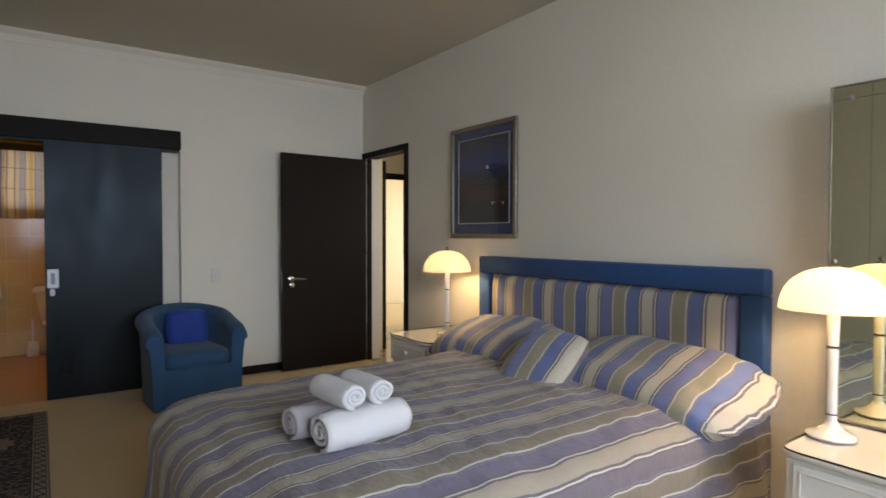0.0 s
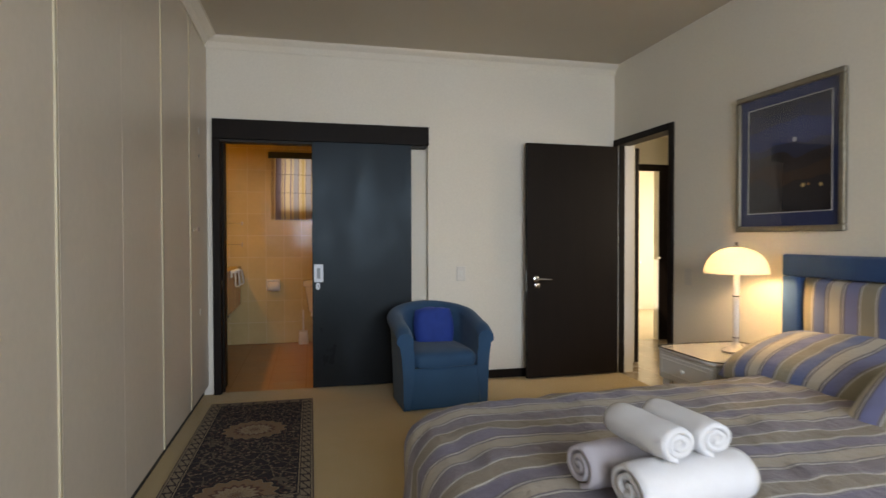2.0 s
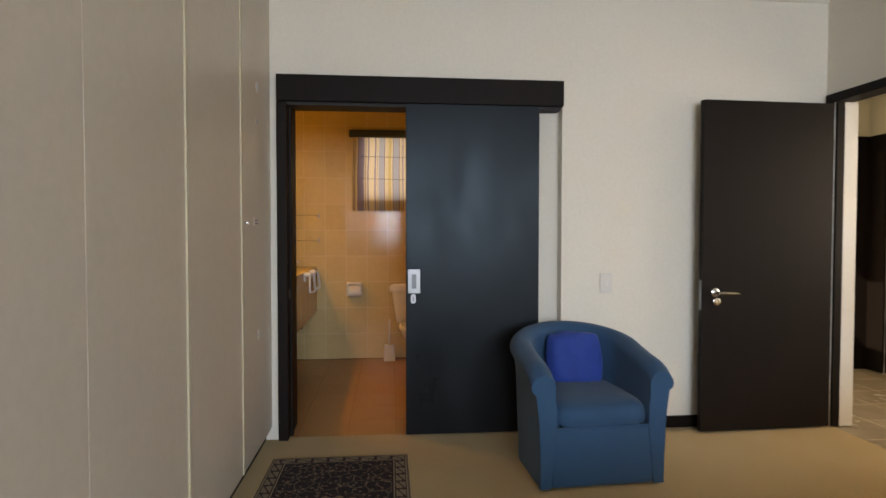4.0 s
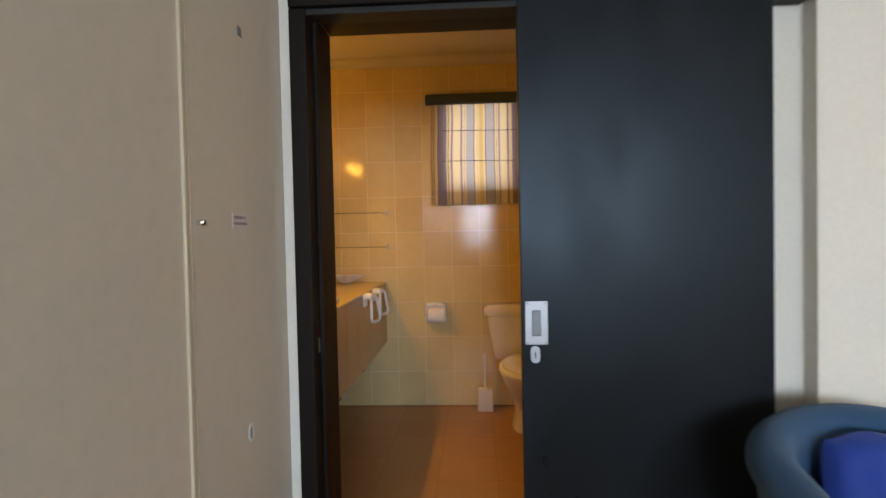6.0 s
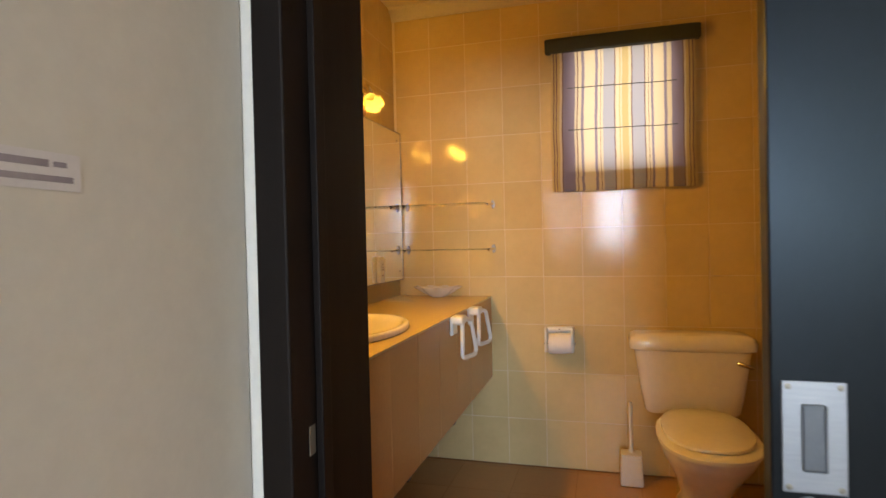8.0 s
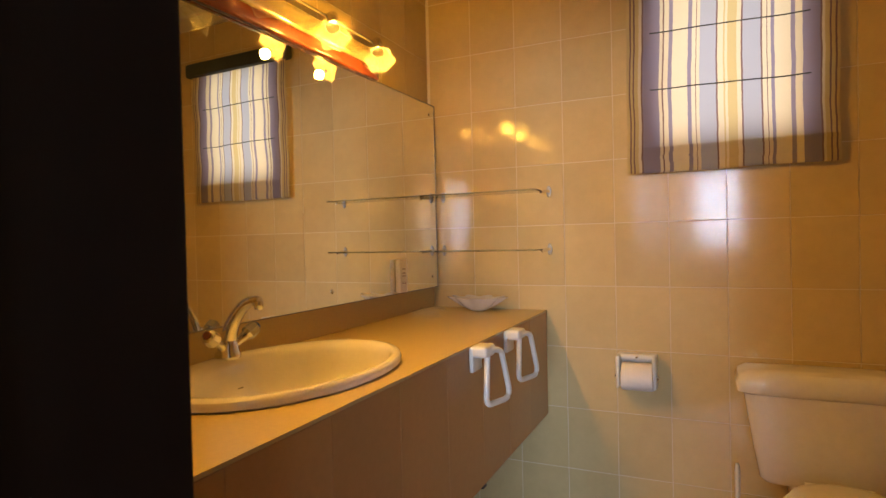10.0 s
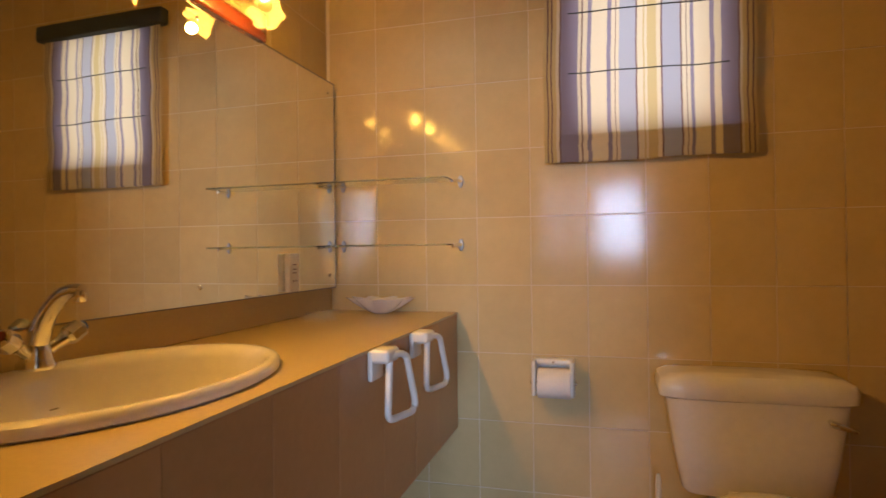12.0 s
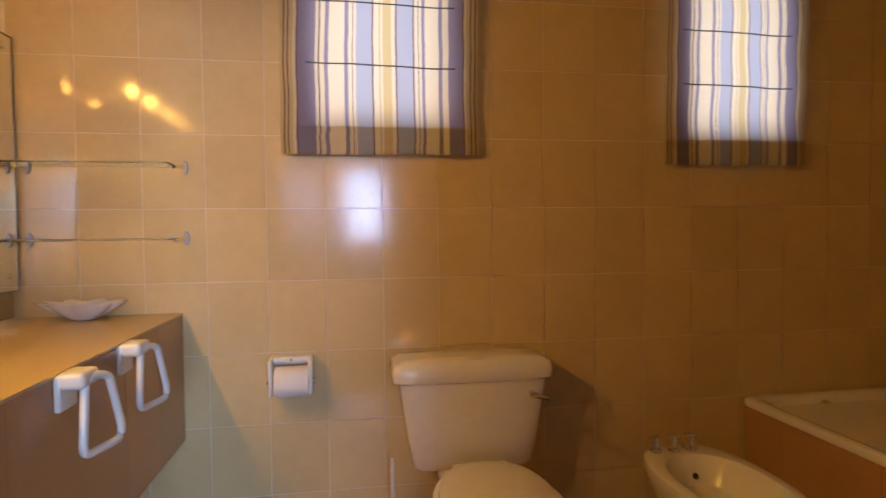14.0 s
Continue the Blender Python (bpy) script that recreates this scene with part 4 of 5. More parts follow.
def table_lamp(place):
    t = thing("table_lamp", "white ceramic table lamp with a lit mushroom shade", "table lamp", place, 0, "lamps on the night tables")
    part("base", lathe([(0.0, 0), (0.078, 0), (0.080, 0.006), (0.074, 0.012), (0.045, 0.022), (0.024, 0.040), (0.018, 0.055), (0.0, 0.055)], 36), CERAMIC, t, "", True)
    part("stem", lathe([(0.0, 0.0551), (0.0165, 0.0551), (0.017, 0.20), (0.019, 0.31), (0.014, 0.316), (0.014, 0.318), (0.0, 0.318)], 24), CERAMIC, t, "", True)
    part("collar", lathe([(0.0, 0.3181), (0.0185, 0.3181), (0.020, 0.322), (0.0185, 0.326), (0.0, 0.326)], 24), DARK, t, "dark bronze ring", True)
    part("upper_stem", lathe([(0.0, 0.3261), (0.018, 0.3261), (0.020, 0.40), (0.022, 0.47), (0.0, 0.47)], 24), CERAMIC, t, "", True)
    part("collar", lathe([(0.0, 0.078), (0.0182, 0.078), (0.0195, 0.0805), (0.0182, 0.083), (0.0, 0.083)], 24), DARK, t, "", True)
    prof = [(0.172, 0.455), (0.174, 0.462), (0.170, 0.49), (0.155, 0.53), (0.128, 0.565), (0.09, 0.590), (0.045, 0.604), (0.012, 0.607)]
    bm = bmesh.new()
    lathe(prof + [(0.010, 0.604), (0.044, 0.600), (0.088, 0.586), (0.125, 0.561), (0.151, 0.527), (0.166, 0.488), (0.169, 0.457), prof[0]], 48, bm=bm, capped=False)
    part("shade", bm, OPAL, t, "glowing opal glass dome shade", True)
    part("finial", lathe([(0.0, 0.638), (0.007, 0.636), (0.009, 0.628), (0.006, 0.620), (0.018, 0.614), (0.020, 0.608), (0.0, 0.608)], 20), PEWTER, t, "small pewter finial", True)
    part("bulb", lathe([(0.0, 0.540), (0.010, 0.536), (0.014, 0.522), (0.012, 0.50), (0.009, 0.485), (0.009, 0.471), (0.0, 0.471)], 20), BULB, t, "", True)
    return t


LZ = 0.5535
for at in ((2.70, 3.09, LZ), (2.585, 0.555, LZ)):
    table_lamp(at)
    lamp("lamp_light", (at[0], at[1], at[2] + 0.53), LAMP_W, 0.03, (1.0, 0.78, 0.50))

mirror = thing("table_mirror", "tall tinted mirror standing on the night table", "mirror", (2.815, 0.346, 1.203))
part("glass", B(-0.010, -0.003, -0.305, 0.305, -0.640, 0.640), OLDMIRROR, mirror)
part("backing_board", B(-0.0025, 0.020, -0.308, 0.308, -0.645, 0.645, 0.003), WOOD, mirror, "dark timber backing board")
for y0, y1, z0, z1 in ((-0.313, -0.3055, -0.648, 0.648), (0.3055, 0.313, -0.648, 0.648), (-0.305, 0.305, 0.6405, 0.648), (-0.305, 0.305, -0.648, -0.6405)):
    part("edge", B(-0.014, -0.003, y0, y1, z0, z1, 0.002), PEWTER, mirror, "thin dark metal edge")
part("bevel_line", B(-0.0112, -0.0102, -0.304, 0.304, 0.592, 0.594), PEWTER, mirror, "fine line near the top of the glass")
part("clip", lathe([(0.0, 0.003), (0.008, 0.002), (0.010, 0.0), (0.0, 0.0)], 16), STEEL, mirror, "", True).matrix_local = pose(-0.0105, 0.245, 0.598, 0, -90, 0)

pic = thing("framed_picture", "framed night landscape print with a navy mat", "picture", (2.984, 3.02, 1.675))
PW, PH = 0.385, 0.425
for y0, y1, z0, z1 in ((-PW, PW, PH - 0.034, PH), (-PW, PW, -PH, -PH + 0.034), (-PW, -PW + 0.034, -PH + 0.0342, PH - 0.0342), (PW - 0.034, PW, -PH + 0.0342, PH - 0.0342)):
    part("frame_rail", B(-0.030, -0.001, y0, y1, z0, z1, 0.008, 3), PEWTER, pic, "", True)
part("mat_board", B(-0.012, -0.004, -PW + 0.03, PW - 0.03, -PH + 0.03, PH - 0.03), MATNAVY, pic, "navy blue mat board")
part("fillet", tube([(-0.0135, -PW + 0.082, -PH + 0.112), (-0.0135, PW - 0.095, -PH + 0.112), (-0.0135, PW - 0.095, PH - 0.098), (-0.0135, -PW + 0.082, PH - 0.098)], 0.0032, 6, None, True), WHITE, pic, "thin white fillet line")
part("print", B(-0.0145, -0.0125, -PW + 0.086, PW - 0.099, -PH + 0.116, PH - 0.102), PRINT, pic, "dark blue night scene print")
part("glazing", B(-0.0215, -0.0195, -PW + 0.033, PW - 0.033, -PH + 0.033, PH - 0.033), THIN, pic, "clear picture glass").visible_shadow = False


def armchair(place, rz):
    """A tub chair that faces -y: arms and back in one curved shell round a seat."""
    t = thing("armchair", "blue upholstered tub armchair beside the sliding door", "armchair", place, rz)
    W, D, rad = 0.62, 0.64, 0.28
    path = []
    for i in range(9):
        path.append((-W / 2, -D / 2 + (D - rad) * i / 9))
    for i in range(19):
        a = math.pi - math.pi * i / 18
        path.append((W / 2 * math.cos(a), D / 2 - rad + rad * math.sin(a)))
    for i in range(1, 10):
        path.append((W / 2, D / 2 - rad - (D - rad) * i / 9))
    n = len(path)
    bm = bmesh.new()
    rows = []
    for i, (x, y) in enumerate(path):
        s = abs(2 * i / (n - 1) - 1)
        ax, ay = path[max(i - 1, 0)]
        bx, by = path[min(i + 1, n - 1)]
        L = math.hypot(bx - ax, by - ay)
        ox, oy = -(by - ay) / L, (bx - ax) / L
        k = s * s * (3 - 2 * s)
        top = 0.708 - 0.115 * k - 0.045 * max(0, (s - 0.85) / 0.15) ** 2
        roll_r = 0.057
        ring = []
        for d, z in [(0.0, 0.012), (0.002, 0.14), (0.008, 0.30), (0.016, top - 0.16), (0.026, top - 0.085)]:
            ring.append((d, z))
        for m in range(11):
            a = -0.35 + math.pi * 1.12 * m / 10
            ring.append((-0.012 + roll_r * math.cos(a) * 1.05, top - 0.052 + roll_r * math.sin(a)))
        ring += [(-0.070, top - 0.12), (-0.078, 0.40), (-0.078, 0.25), (-0.060, 0.10), (-0.05, 0.012)]
        rows.append([bm.verts.new((x + ox * d, y + oy * d, z)) for d, z in ring])
    for p, q in zip(rows, rows[1:]):
        for k in range(len(p) - 1):
            bm.faces.new((p[k], p[k + 1], q[k + 1], q[k]))
    for r in (rows[0], rows[-1]):
        bm.faces.new(r)
    part("shell", bm, TEAL, t, "curved back and arms", True)
    part("front_panel", B(-W / 2 + 0.055, W / 2 - 0.055, -D / 2 + 0.004, -D / 2 + 0.05, 0.012, 0.297, 0.012, 3), TEAL, t, "", True)
    part("seat_base", B(-W / 2 + 0.06, W / 2 - 0.06, -D / 2 + 0.051, D / 2 - 0.09, 0.03, 0.293), TEAL, t)
    hw, hd, cy = W / 2 - 0.066, D / 2 - 0.030, -0.036
    bm = bmesh.new()
    rings = []
    for f, z in ((0.90, 0.299), (0.985, 0.306), (1.0, 0.322), (1.005, 0.350), (0.985, 0.376), (0.93, 0.396), (0.80, 0.408), (0.55, 0.416), (0.25, 0.419)):
        ring = []
        for q in range(56):
            a = 2 * math.pi * q / 56
            c, r = math.cos(a), math.sin(a)
            x = hw * f * math.copysign(abs(c) ** 0.3, c)
            y = hd * f * math.copysign(abs(r) ** 0.3, r)
            if y > 0:
                x *= 1 - 0.26 * (y / hd) ** 2
            ring.append(bm.verts.new((x, cy + y, z + 0.006 * noise.noise((x * 9, y * 9, 1)))))
        rings.append(ring)
    for lo, hi in zip(rings, rings[1:]):
        for q in range(56):
            bm.faces.new((lo[q], lo[(q + 1) % 56], hi[(q + 1) % 56], hi[q]))
    bm.faces.new(rings[0])
    bm.faces.new(rings[-1])
    part("seat_cushion", bm, TEAL, t, "", True)
    part("piping", tube([(-W / 2 + 0.066, -D / 2 + 0.004, 0.299), (W / 2 - 0.066, -D / 2 + 0.004, 0.299)], 0.005, 8), TEAL, t, "", True)
    for sx in (-1, 1):
        for sy in (-1, 1):
            part("foot", B(sx * 0.22 - 0.02, sx * 0.22 + 0.02, sy * 0.2 - 0.02, sy * 0.2 + 0.02, 0.0, 0.029), WOOD, t)
    return t


armchair((1.205, 4.48, 0), 3.0)
cu = part("cushion", pad(0.32, 0.31, 0.12, 20, 5.0, 0, 21, 0.06), ROYAL, None, "", True)
cu.matrix_world = pose(1.228, 4.62, 0.525, 0, 16, 90)
tagged(cu, "small royal blue velvet cushion on the armchair", "cushion")

rug = solo("rug", B(-0.36, 0.36, -0.86, 0.86, 0.0, 0.010, 0.003), RUG, "dark persian rug with cream medallions and border", "rug", "", False, (-0.062, 3.79, 0.001))

# ---------------------------------------------------------------- bathroom things
VX, VZ = -0.495, 0.90
van = thing("vanity_counter", "wall-hung beige laminate vanity counter with a tiled apron", "vanity", (0, 0, 0))
cut = []
BC = (-0.772, 5.86)
top = bmesh.new()
ex0, ex1, ey0, ey1 = BX0 + 0.004, VX, BY0 + 0.004, BY1 - 0.009
N = 64
inner = [(BC[0] + 0.205 * math.cos(2 * math.pi * k / N), BC[1] + 0.30 * math.sin(2 * math.pi * k / N)) for k in range(N)]


def to_edge(px, py):
    dx, dy = px - BC[0], py - BC[1]
    t = min((((ex1 if dx > 0 else ex0) - BC[0]) / dx) if abs(dx) > 1e-6 else 1e9, (((ey1 if dy > 0 else ey0) - BC[1]) / dy) if abs(dy) > 1e-6 else 1e9)
    return BC[0] + dx * t, BC[1] + dy * t


outer = [to_edge(*p) for p in inner]
for c in ((ex1, ey1), (ex1, ey0), (ex0, ey1), (ex0, ey0)):
    k = min(range(N), key=lambda i: (outer[i][0] - c[0]) ** 2 + (outer[i][1] - c[1]) ** 2)
    outer[k] = c
rr = [[top.verts.new((x, y, z)) for x, y in ring] for ring, z in ((inner, 0.893), (inner, VZ), (outer, VZ), (outer, 0.893))]
for a, b in zip(rr, rr[1:] + rr[:1]):
    for k in range(N):
        top.faces.new((a[k], a[(k + 1) % N], b[(k + 1) % N], b[k]))
part("countertop", top, VTOP, van)
ap = part("apron", B(VX - 0.040, VX - 0.0040, ey0, ey1, 0.465, 0.8915), BGROUT, van, "brown tiled apron")
# black sheet standing in for the shade beneath the counter
part("underside_shade", B(BX0 + 0.01, VX - 0.042, ey0, ey1, 0.47, 0.49), DARK, van)
part("backsplash", B(BX0 + 0.003, BX0 + 0.018, ey0, ey1, VZ + 0.001, 0.990, 0.002), VTOP, van, "beige laminate upstand")
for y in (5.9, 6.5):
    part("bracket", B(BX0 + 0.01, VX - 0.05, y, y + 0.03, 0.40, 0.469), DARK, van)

bas = thing("wash_basin", "cream oval ceramic drop-in wash basin", "basin", (BC[0], BC[1], VZ))
dish = lathe([(0.90, -0.005), (0.985, 0.0), (1.0, 0.004), (1.0, 0.012), (0.992, 0.0185), (0.970, 0.0225), (0.93, 0.0235), (0.89, 0.0215), (0.855, 0.015), (0.825, 0.0), (0.785, -0.030), (0.71, -0.066), (0.60, -0.098), (0.45, -0.120), (0.28, -0.132), (0.10, -0.138), (0.085, -0.141), (0.0, -0.141)], 72, sx=0.230, sy=0.338, capped=False)
for v in dish.verts:
    far = math.hypot(v.co.x / 0.230, v.co.y / 0.338)
    v.co.x += 0.016 * min(max((0.94 - far) / 0.12, 0.0), 1.0) * (v.co.z > -0.004 or far < 0.88)
part("bowl", dish, CERAMIC, bas, "", True)
part("waste", lathe([(0.024, -0.1385), (0.022, -0.1355), (0.010, -0.1365), (0.0, -0.137)], 24), CHROME, bas, "chrome waste ring", True)
part("maker_mark", B(-0.1585, -0.154, -0.009, 0.009, -0.055, -0.049, 0.001), PEWTER, bas, "small grey printed mark")

tap = thing("basin_mixer_tap", "chrome basin mixer tap with a swan-neck spout", "tap", (-0.955, 5.850, VZ + 0.024))
tap.scale = (0.86, 0.86, 0.86)
part("body", lathe([(0.0, 0), (0.036, 0), (0.037, 0.008), (0.031, 0.020), (0.028, 0.036), (0.025, 0.050), (0.016, 0.060), (0.0, 0.062)], 28), CHROME, tap, "", True)
part("spout", tube(arc((0, 0, 0.040), (0.012, 0, 0.105), (0.058, 0, 0.146), 7) + arc((0.066, 0, 0.152), (0.090, 0, 0.170), (0.122, 0, 0.166), 6), [0.0225, 0.0225, 0.022, 0.021, 0.020, 0.019, 0.018, 0.017, 0.0165, 0.016, 0.015, 0.0145, 0.0135, 0.013, 0.0125], 16), CHROME, tap, "", True)
part("aerator", lathe([(0.0, 0), (0.0105, 0), (0.0125, 0.003), (0.0125, 0.022), (0.0, 0.022)], 18, (0.118, 0, 0.142)), CHROME, tap, "", True)
for s in (-1, 1):
    h = part("tap_handle", tube([(0.0, s * 0.016, 0.030), (0.008, s * 0.040, 0.046), (0.012, s * 0.056, 0.056)], [0.014, 0.012, 0.016], 14), CHROME, tap, "", True)
    part("knob", tube([(0.012, s * 0.0565, 0.0563), (0.014, s * 0.064, 0.061), (0.020, s * 0.088, 0.077), (0.021, s * 0.093, 0.080)], [0.017, 0.023, 0.021, 0.014], 8), CHROME, h, "faceted chrome knob")
    part("cap", lathe([(0.0, 0.004), (0.011, 0.003), (0.013, 0.0), (0.0, 0.0)], 16), MAHOG if s < 0 else NAVY, h, "", True).matrix_local = pose(0.0212, s * 0.0935, 0.0805, -58 * s)

bm_ = thing("bathroom_mirror", "large frameless mirror above the vanity with a dark edge", "mirror", (BX0 + 0.009, 0, 0))
bm_.matrix_world = pose(BX0 + 0.034, 7.13, 0, 0, 0, -0.9) @ pose(0, -7.13, 0)
part("glass", B(0.0, 0.005, 5.36, 7.128, 0.994, 1.797), MIRROR, bm_)
for y0, y1, z0, z1 in ((5.36, 7.128, 1.7972, 1.8012), (7.1282, 7.1322, 0.990, 1.8012), (5.36, 7.128, 0.9905, 0.9938)):
    part("edge", B(0.0, 0.0065, y0, y1, z0, z1), PEWTER, bm_, "thin dark edge line")
for y, z in ((7.085, 1.755), (7.085, 1.04), (6.35, 1.04), (6.35, 1.76), (5.6, 1.04)):
    part("mirror_screw", lathe([(0.0, 0.004), (0.006, 0.003), (0.008, 0.0), (0.0, 0.0)], 14), CHROME, bm_, "chrome dome screw", True).matrix_local = pose(0.005, y, z, 0, 90, 0)

fit_ = thing("mirror_light", "mahogany light bar with glass-shaded spotlights over the mirror", "wall lamp", (BX0 + 0.017, 6.0, 1.845))
part("board", B(0.0, 0.030, -0.60, 0.655, -0.048, 0.045, 0.010, 3), MAHOG, fit_, "polished red mahogany board", True)
part("plate", B(0.0305, 0.050, -0.56, 0.595, -0.012, 0.050, 0.009, 3), BRASS, fit_, "cream lacquered plate", True)
part("rod", tube([(0.066, -0.57, 0.060), (0.066, 0.60, 0.060)], 0.004), PEWTER, fit_, "thin dark rod", True)
# the head at 5.66 is unseen, added for more light in the room
SPOTS = (6.50, 6.235, 5.95, 5.66)
for y in SPOTS:
    q = y - 6.0
    sp_ = part("spotlight", tube([(0.060, q + 0.09, 0.075), (0.080, q + 0.055, 0.055), (0.108, q + 0.018, 0.008)], [0.016, 0.019, 0.022], 16), CHROME, fit_, "chrome spotlight", True)
    part("swivel", tube([(0.050, q + 0.075, 0.030), (0.062, q + 0.075, 0.060)], 0.006), CHROME, sp_, "", True)

    def petals(a, i):
        return 1 + (0.0, 0.02, 0.06, 0.12, 0.11)[min(i, 4)] * math.cos(6 * a)

    gl = part("glass_shade", lathe([(0.018, 0.0), (0.028, 0.014), (0.034, 0.034), (0.048, 0.054), (0.044, 0.055)], 36, warp=petals, capped=False), PETAL, sp_, "clear fluted glass flower shade", True)
    gl.visible_shadow = False
    way = Vector((0.028, -0.037, -0.047))
    gl.matrix_local = Matrix.Translation((0.108, q + 0.018, 0.008)) @ way.to_track_quat("Z", "Y").to_matrix().to_4x4()
    part("bulb", lathe([(0.0, 0.050), (0.014, 0.045), (0.019, 0.030), (0.014, 0.012), (0.0, 0.006)], 16), BULB, sp_, "lit halogen bulb", True).matrix_local = gl.matrix_local.copy()
    at = (BX0 + 0.017 + 0.140, y - 0.024, 1.845 - 0.046)
    if y > 6.2:
        lamp("spot_light", at, SPOT_W * 0.42, 0.016, (1.0, 0.51, 0.065))
    else:
        # boosted beams aimed away from the mirror to fill the right side
        fill_beam = new("spot_light", bpy.data.lights.new("spot_light", "SPOT"))
        fill_beam.data.energy, fill_beam.data.shadow_soft_size, fill_beam.data.color = SPOT_W * 2.45, 0.016, (1.0, 0.51, 0.065)
        fill_beam.data.spot_size, fill_beam.data.spot_blend = radians(134), 0.8
        fill_beam.matrix_world = look(at, (at[0] + 1.0, at[1] + 0.22, at[2] - 0.62))

for z, nm in ((1.388, "upper"), (1.150, "lower")):
    sh = thing("glass_shelf", "clear glass shelf on small chrome brackets", "shelf", (0, 0, z), 0, "glass shelves over the vanity")
    part("shelf_glass", B(-0.990, -0.492, 6.985, 7.118, 0.0, 0.006, 0.0015), GLASS, sh).visible_shadow = False
    for x in (-0.960, -0.478):
        br = part("bracket", tube([(x, 7.142, 0.003), (x, 7.11, 0.003), (x - 0.012 if x > -0.6 else x + 0.006, 7.06, -0.003)], [0.009, 0.007, 0.005]), CHROME, sh, "chrome bracket", True)
        part("wall_plate", lathe([(0.0, 0.006), (0.010, 0.005), (0.012, 0.0), (0.0, 0.0)], 20, sx=0.9, sy=2.0), STEEL, br, "", True).matrix_local = pose(x, 7.1425, 0.003, 90)

bowl = bmesh.new()


def scallop(a, i):
    return 1 + (0, 0.03, 0.07, 0.11, 0.15, 0.13, 0.06, 0)[min(i, 7)] * math.cos(9 * a)


lathe([(0.030, 0.0), (0.045, 0.006), (0.075, 0.022), (0.100, 0.040), (0.118, 0.055), (0.113, 0.054), (0.070, 0.026), (0.0, 0.010)], 72, (0, 0, 0), 1.05, 0.62, bowl, scallop)
for v in bowl.verts:
    v.co.z = v.co.z * (1.0 + 0.055 * math.cos(9 * math.atan2(v.co.y / 0.62, v.co.x / 1.05))) + 0.04 * abs(v.co.x) ** 1.5
ob = part("shell_dish", bowl, CERAMIC, None, "", True)
ob.scale = (0.97, 1.0, 1.0)
ob.location = (-0.766, 7.045, VZ + 0.001)
tagged(ob, "white scalloped shell soap dish on the counter", "dish")

so = thing("shaver_socket", "white plastic shaver socket on the mirror", "socket", (BX0 + 0.0345, 6.785, 1.06))
part("plate", B(0.0, 0.022, -0.030, 0.030, -0.062, 0.068, 0.004), PLASTIC, so)
for y in (-0.008, 0.008):
    part("pin_hole", B(0.0221, 0.0235, y - 0.003, y + 0.003, -0.030, -0.022), BAR, so)
for z in (0.0, 0.012, 0.028):
    part("printed_line", B(0.0221, 0.0230, -0.012, 0.012, z, z + 0.004), BAR, so)
sac = thing("wrapped_sachets", "crumpled clear cellophane sachets on the counter", "sachets", (-0.93, 6.88, VZ + 0.001))
for dx, dy, turn in ((0.0, 0.0, 0.5), (0.045, -0.085, -0.4), (-0.02, 0.095, 1.1)):
    cel = bmesh.new()
    n = 12
    sheet = []
    for i in range(n + 1):
        sheet.append([])
        for j in range(n + 1):
            u, v = (i / n - 0.5) * 0.115, (j / n - 0.5) * 0.07
            z = 0.006 + 0.018 * abs(noise.noise((u * 42 + dx * 9, v * 42, dy * 30))) + 0.010 * abs(noise.noise((u * 110, v * 110, turn)))
            edge = i in (0, n) or j in (0, n)
            sheet[-1].append(cel.verts.new((dx + u * math.cos(turn) - v * math.sin(turn), dy + u * math.sin(turn) + v * math.cos(turn), 0.0 if edge else z)))
    for i in range(n):
        for j in range(n):
            cel.faces.new((sheet[i][j], sheet[i + 1][j], sheet[i + 1][j + 1], sheet[i][j + 1]))
    part("sachet", cel, PETAL, sac)

for y in (6.33, 6.63):
    tr = thing("towel_ring", "white plastic towel ring on the vanity apron", "towel ring", (VX - 0.002, y, 0.892), 0, "towel rings on the vanity")
    part("bracket", B(0.0, 0.054, -0.040, 0.036, -0.026, 0.008, 0.011, 4), PLASTIC, tr, "", True)
    part("back_plate", B(-0.001, 0.013, -0.042, 0.030, -0.068, 0.004, 0.005), PLASTIC, tr, "", True)
    ring = arc((0.046, -0.032, -0.03), (0.046, -0.028, -0.008), (0.046, 0.0, -0.008), 5)[:-1] + arc((0.046, 0.0, -0.008), (0.046, 0.042, -0.008), (0.046, 0.050, -0.03), 5)[:-1]
    ring += arc((0.054, 0.066, -0.118), (0.054, 0.072, -0.148), (0.054, 0.040, -0.148), 5) + arc((0.054, -0.030, -0.148), (0.054, -0.058, -0.148), (0.054, -0.052, -0.118), 5)
    ring = [(p[0] + 0.26 * (p[1] + 0.03) * (1 if p[2] < -0.01 else 0.8), p[1] * 0.86 + 0.010, p[2] * 1.06) for p in ring]
    part("ring", tube(ring, 0.0085, 12, None, True), PLASTIC, tr, "", True)

tp = thing("toilet_roll_holder", "white ceramic toilet roll holder with a full roll", "toilet roll holder", (-0.137, BY1 - 0.007, 0.665))
part("back_plate", B(-0.072, 0.072, -0.012, 0.0, -0.055, 0.080, 0.005, 3), PLASTIC, tp, "", True)
part("hood", B(-0.072, 0.072, -0.046, -0.0125, 0.056, 0.080, 0.010, 4), PLASTIC, tp, "", True)
for x in (-0.066, 0.066):
    part("cheek", B(x - 0.007, x + 0.007, -0.092, -0.0126, -0.045, 0.078, 0.006, 3), PLASTIC, tp, "", True)
rl = lathe([(0.018, -0.056), (0.050, -0.056), (0.052, -0.052), (0.052, 0.052), (0.050, 0.056), (0.018, 0.056)], 36)
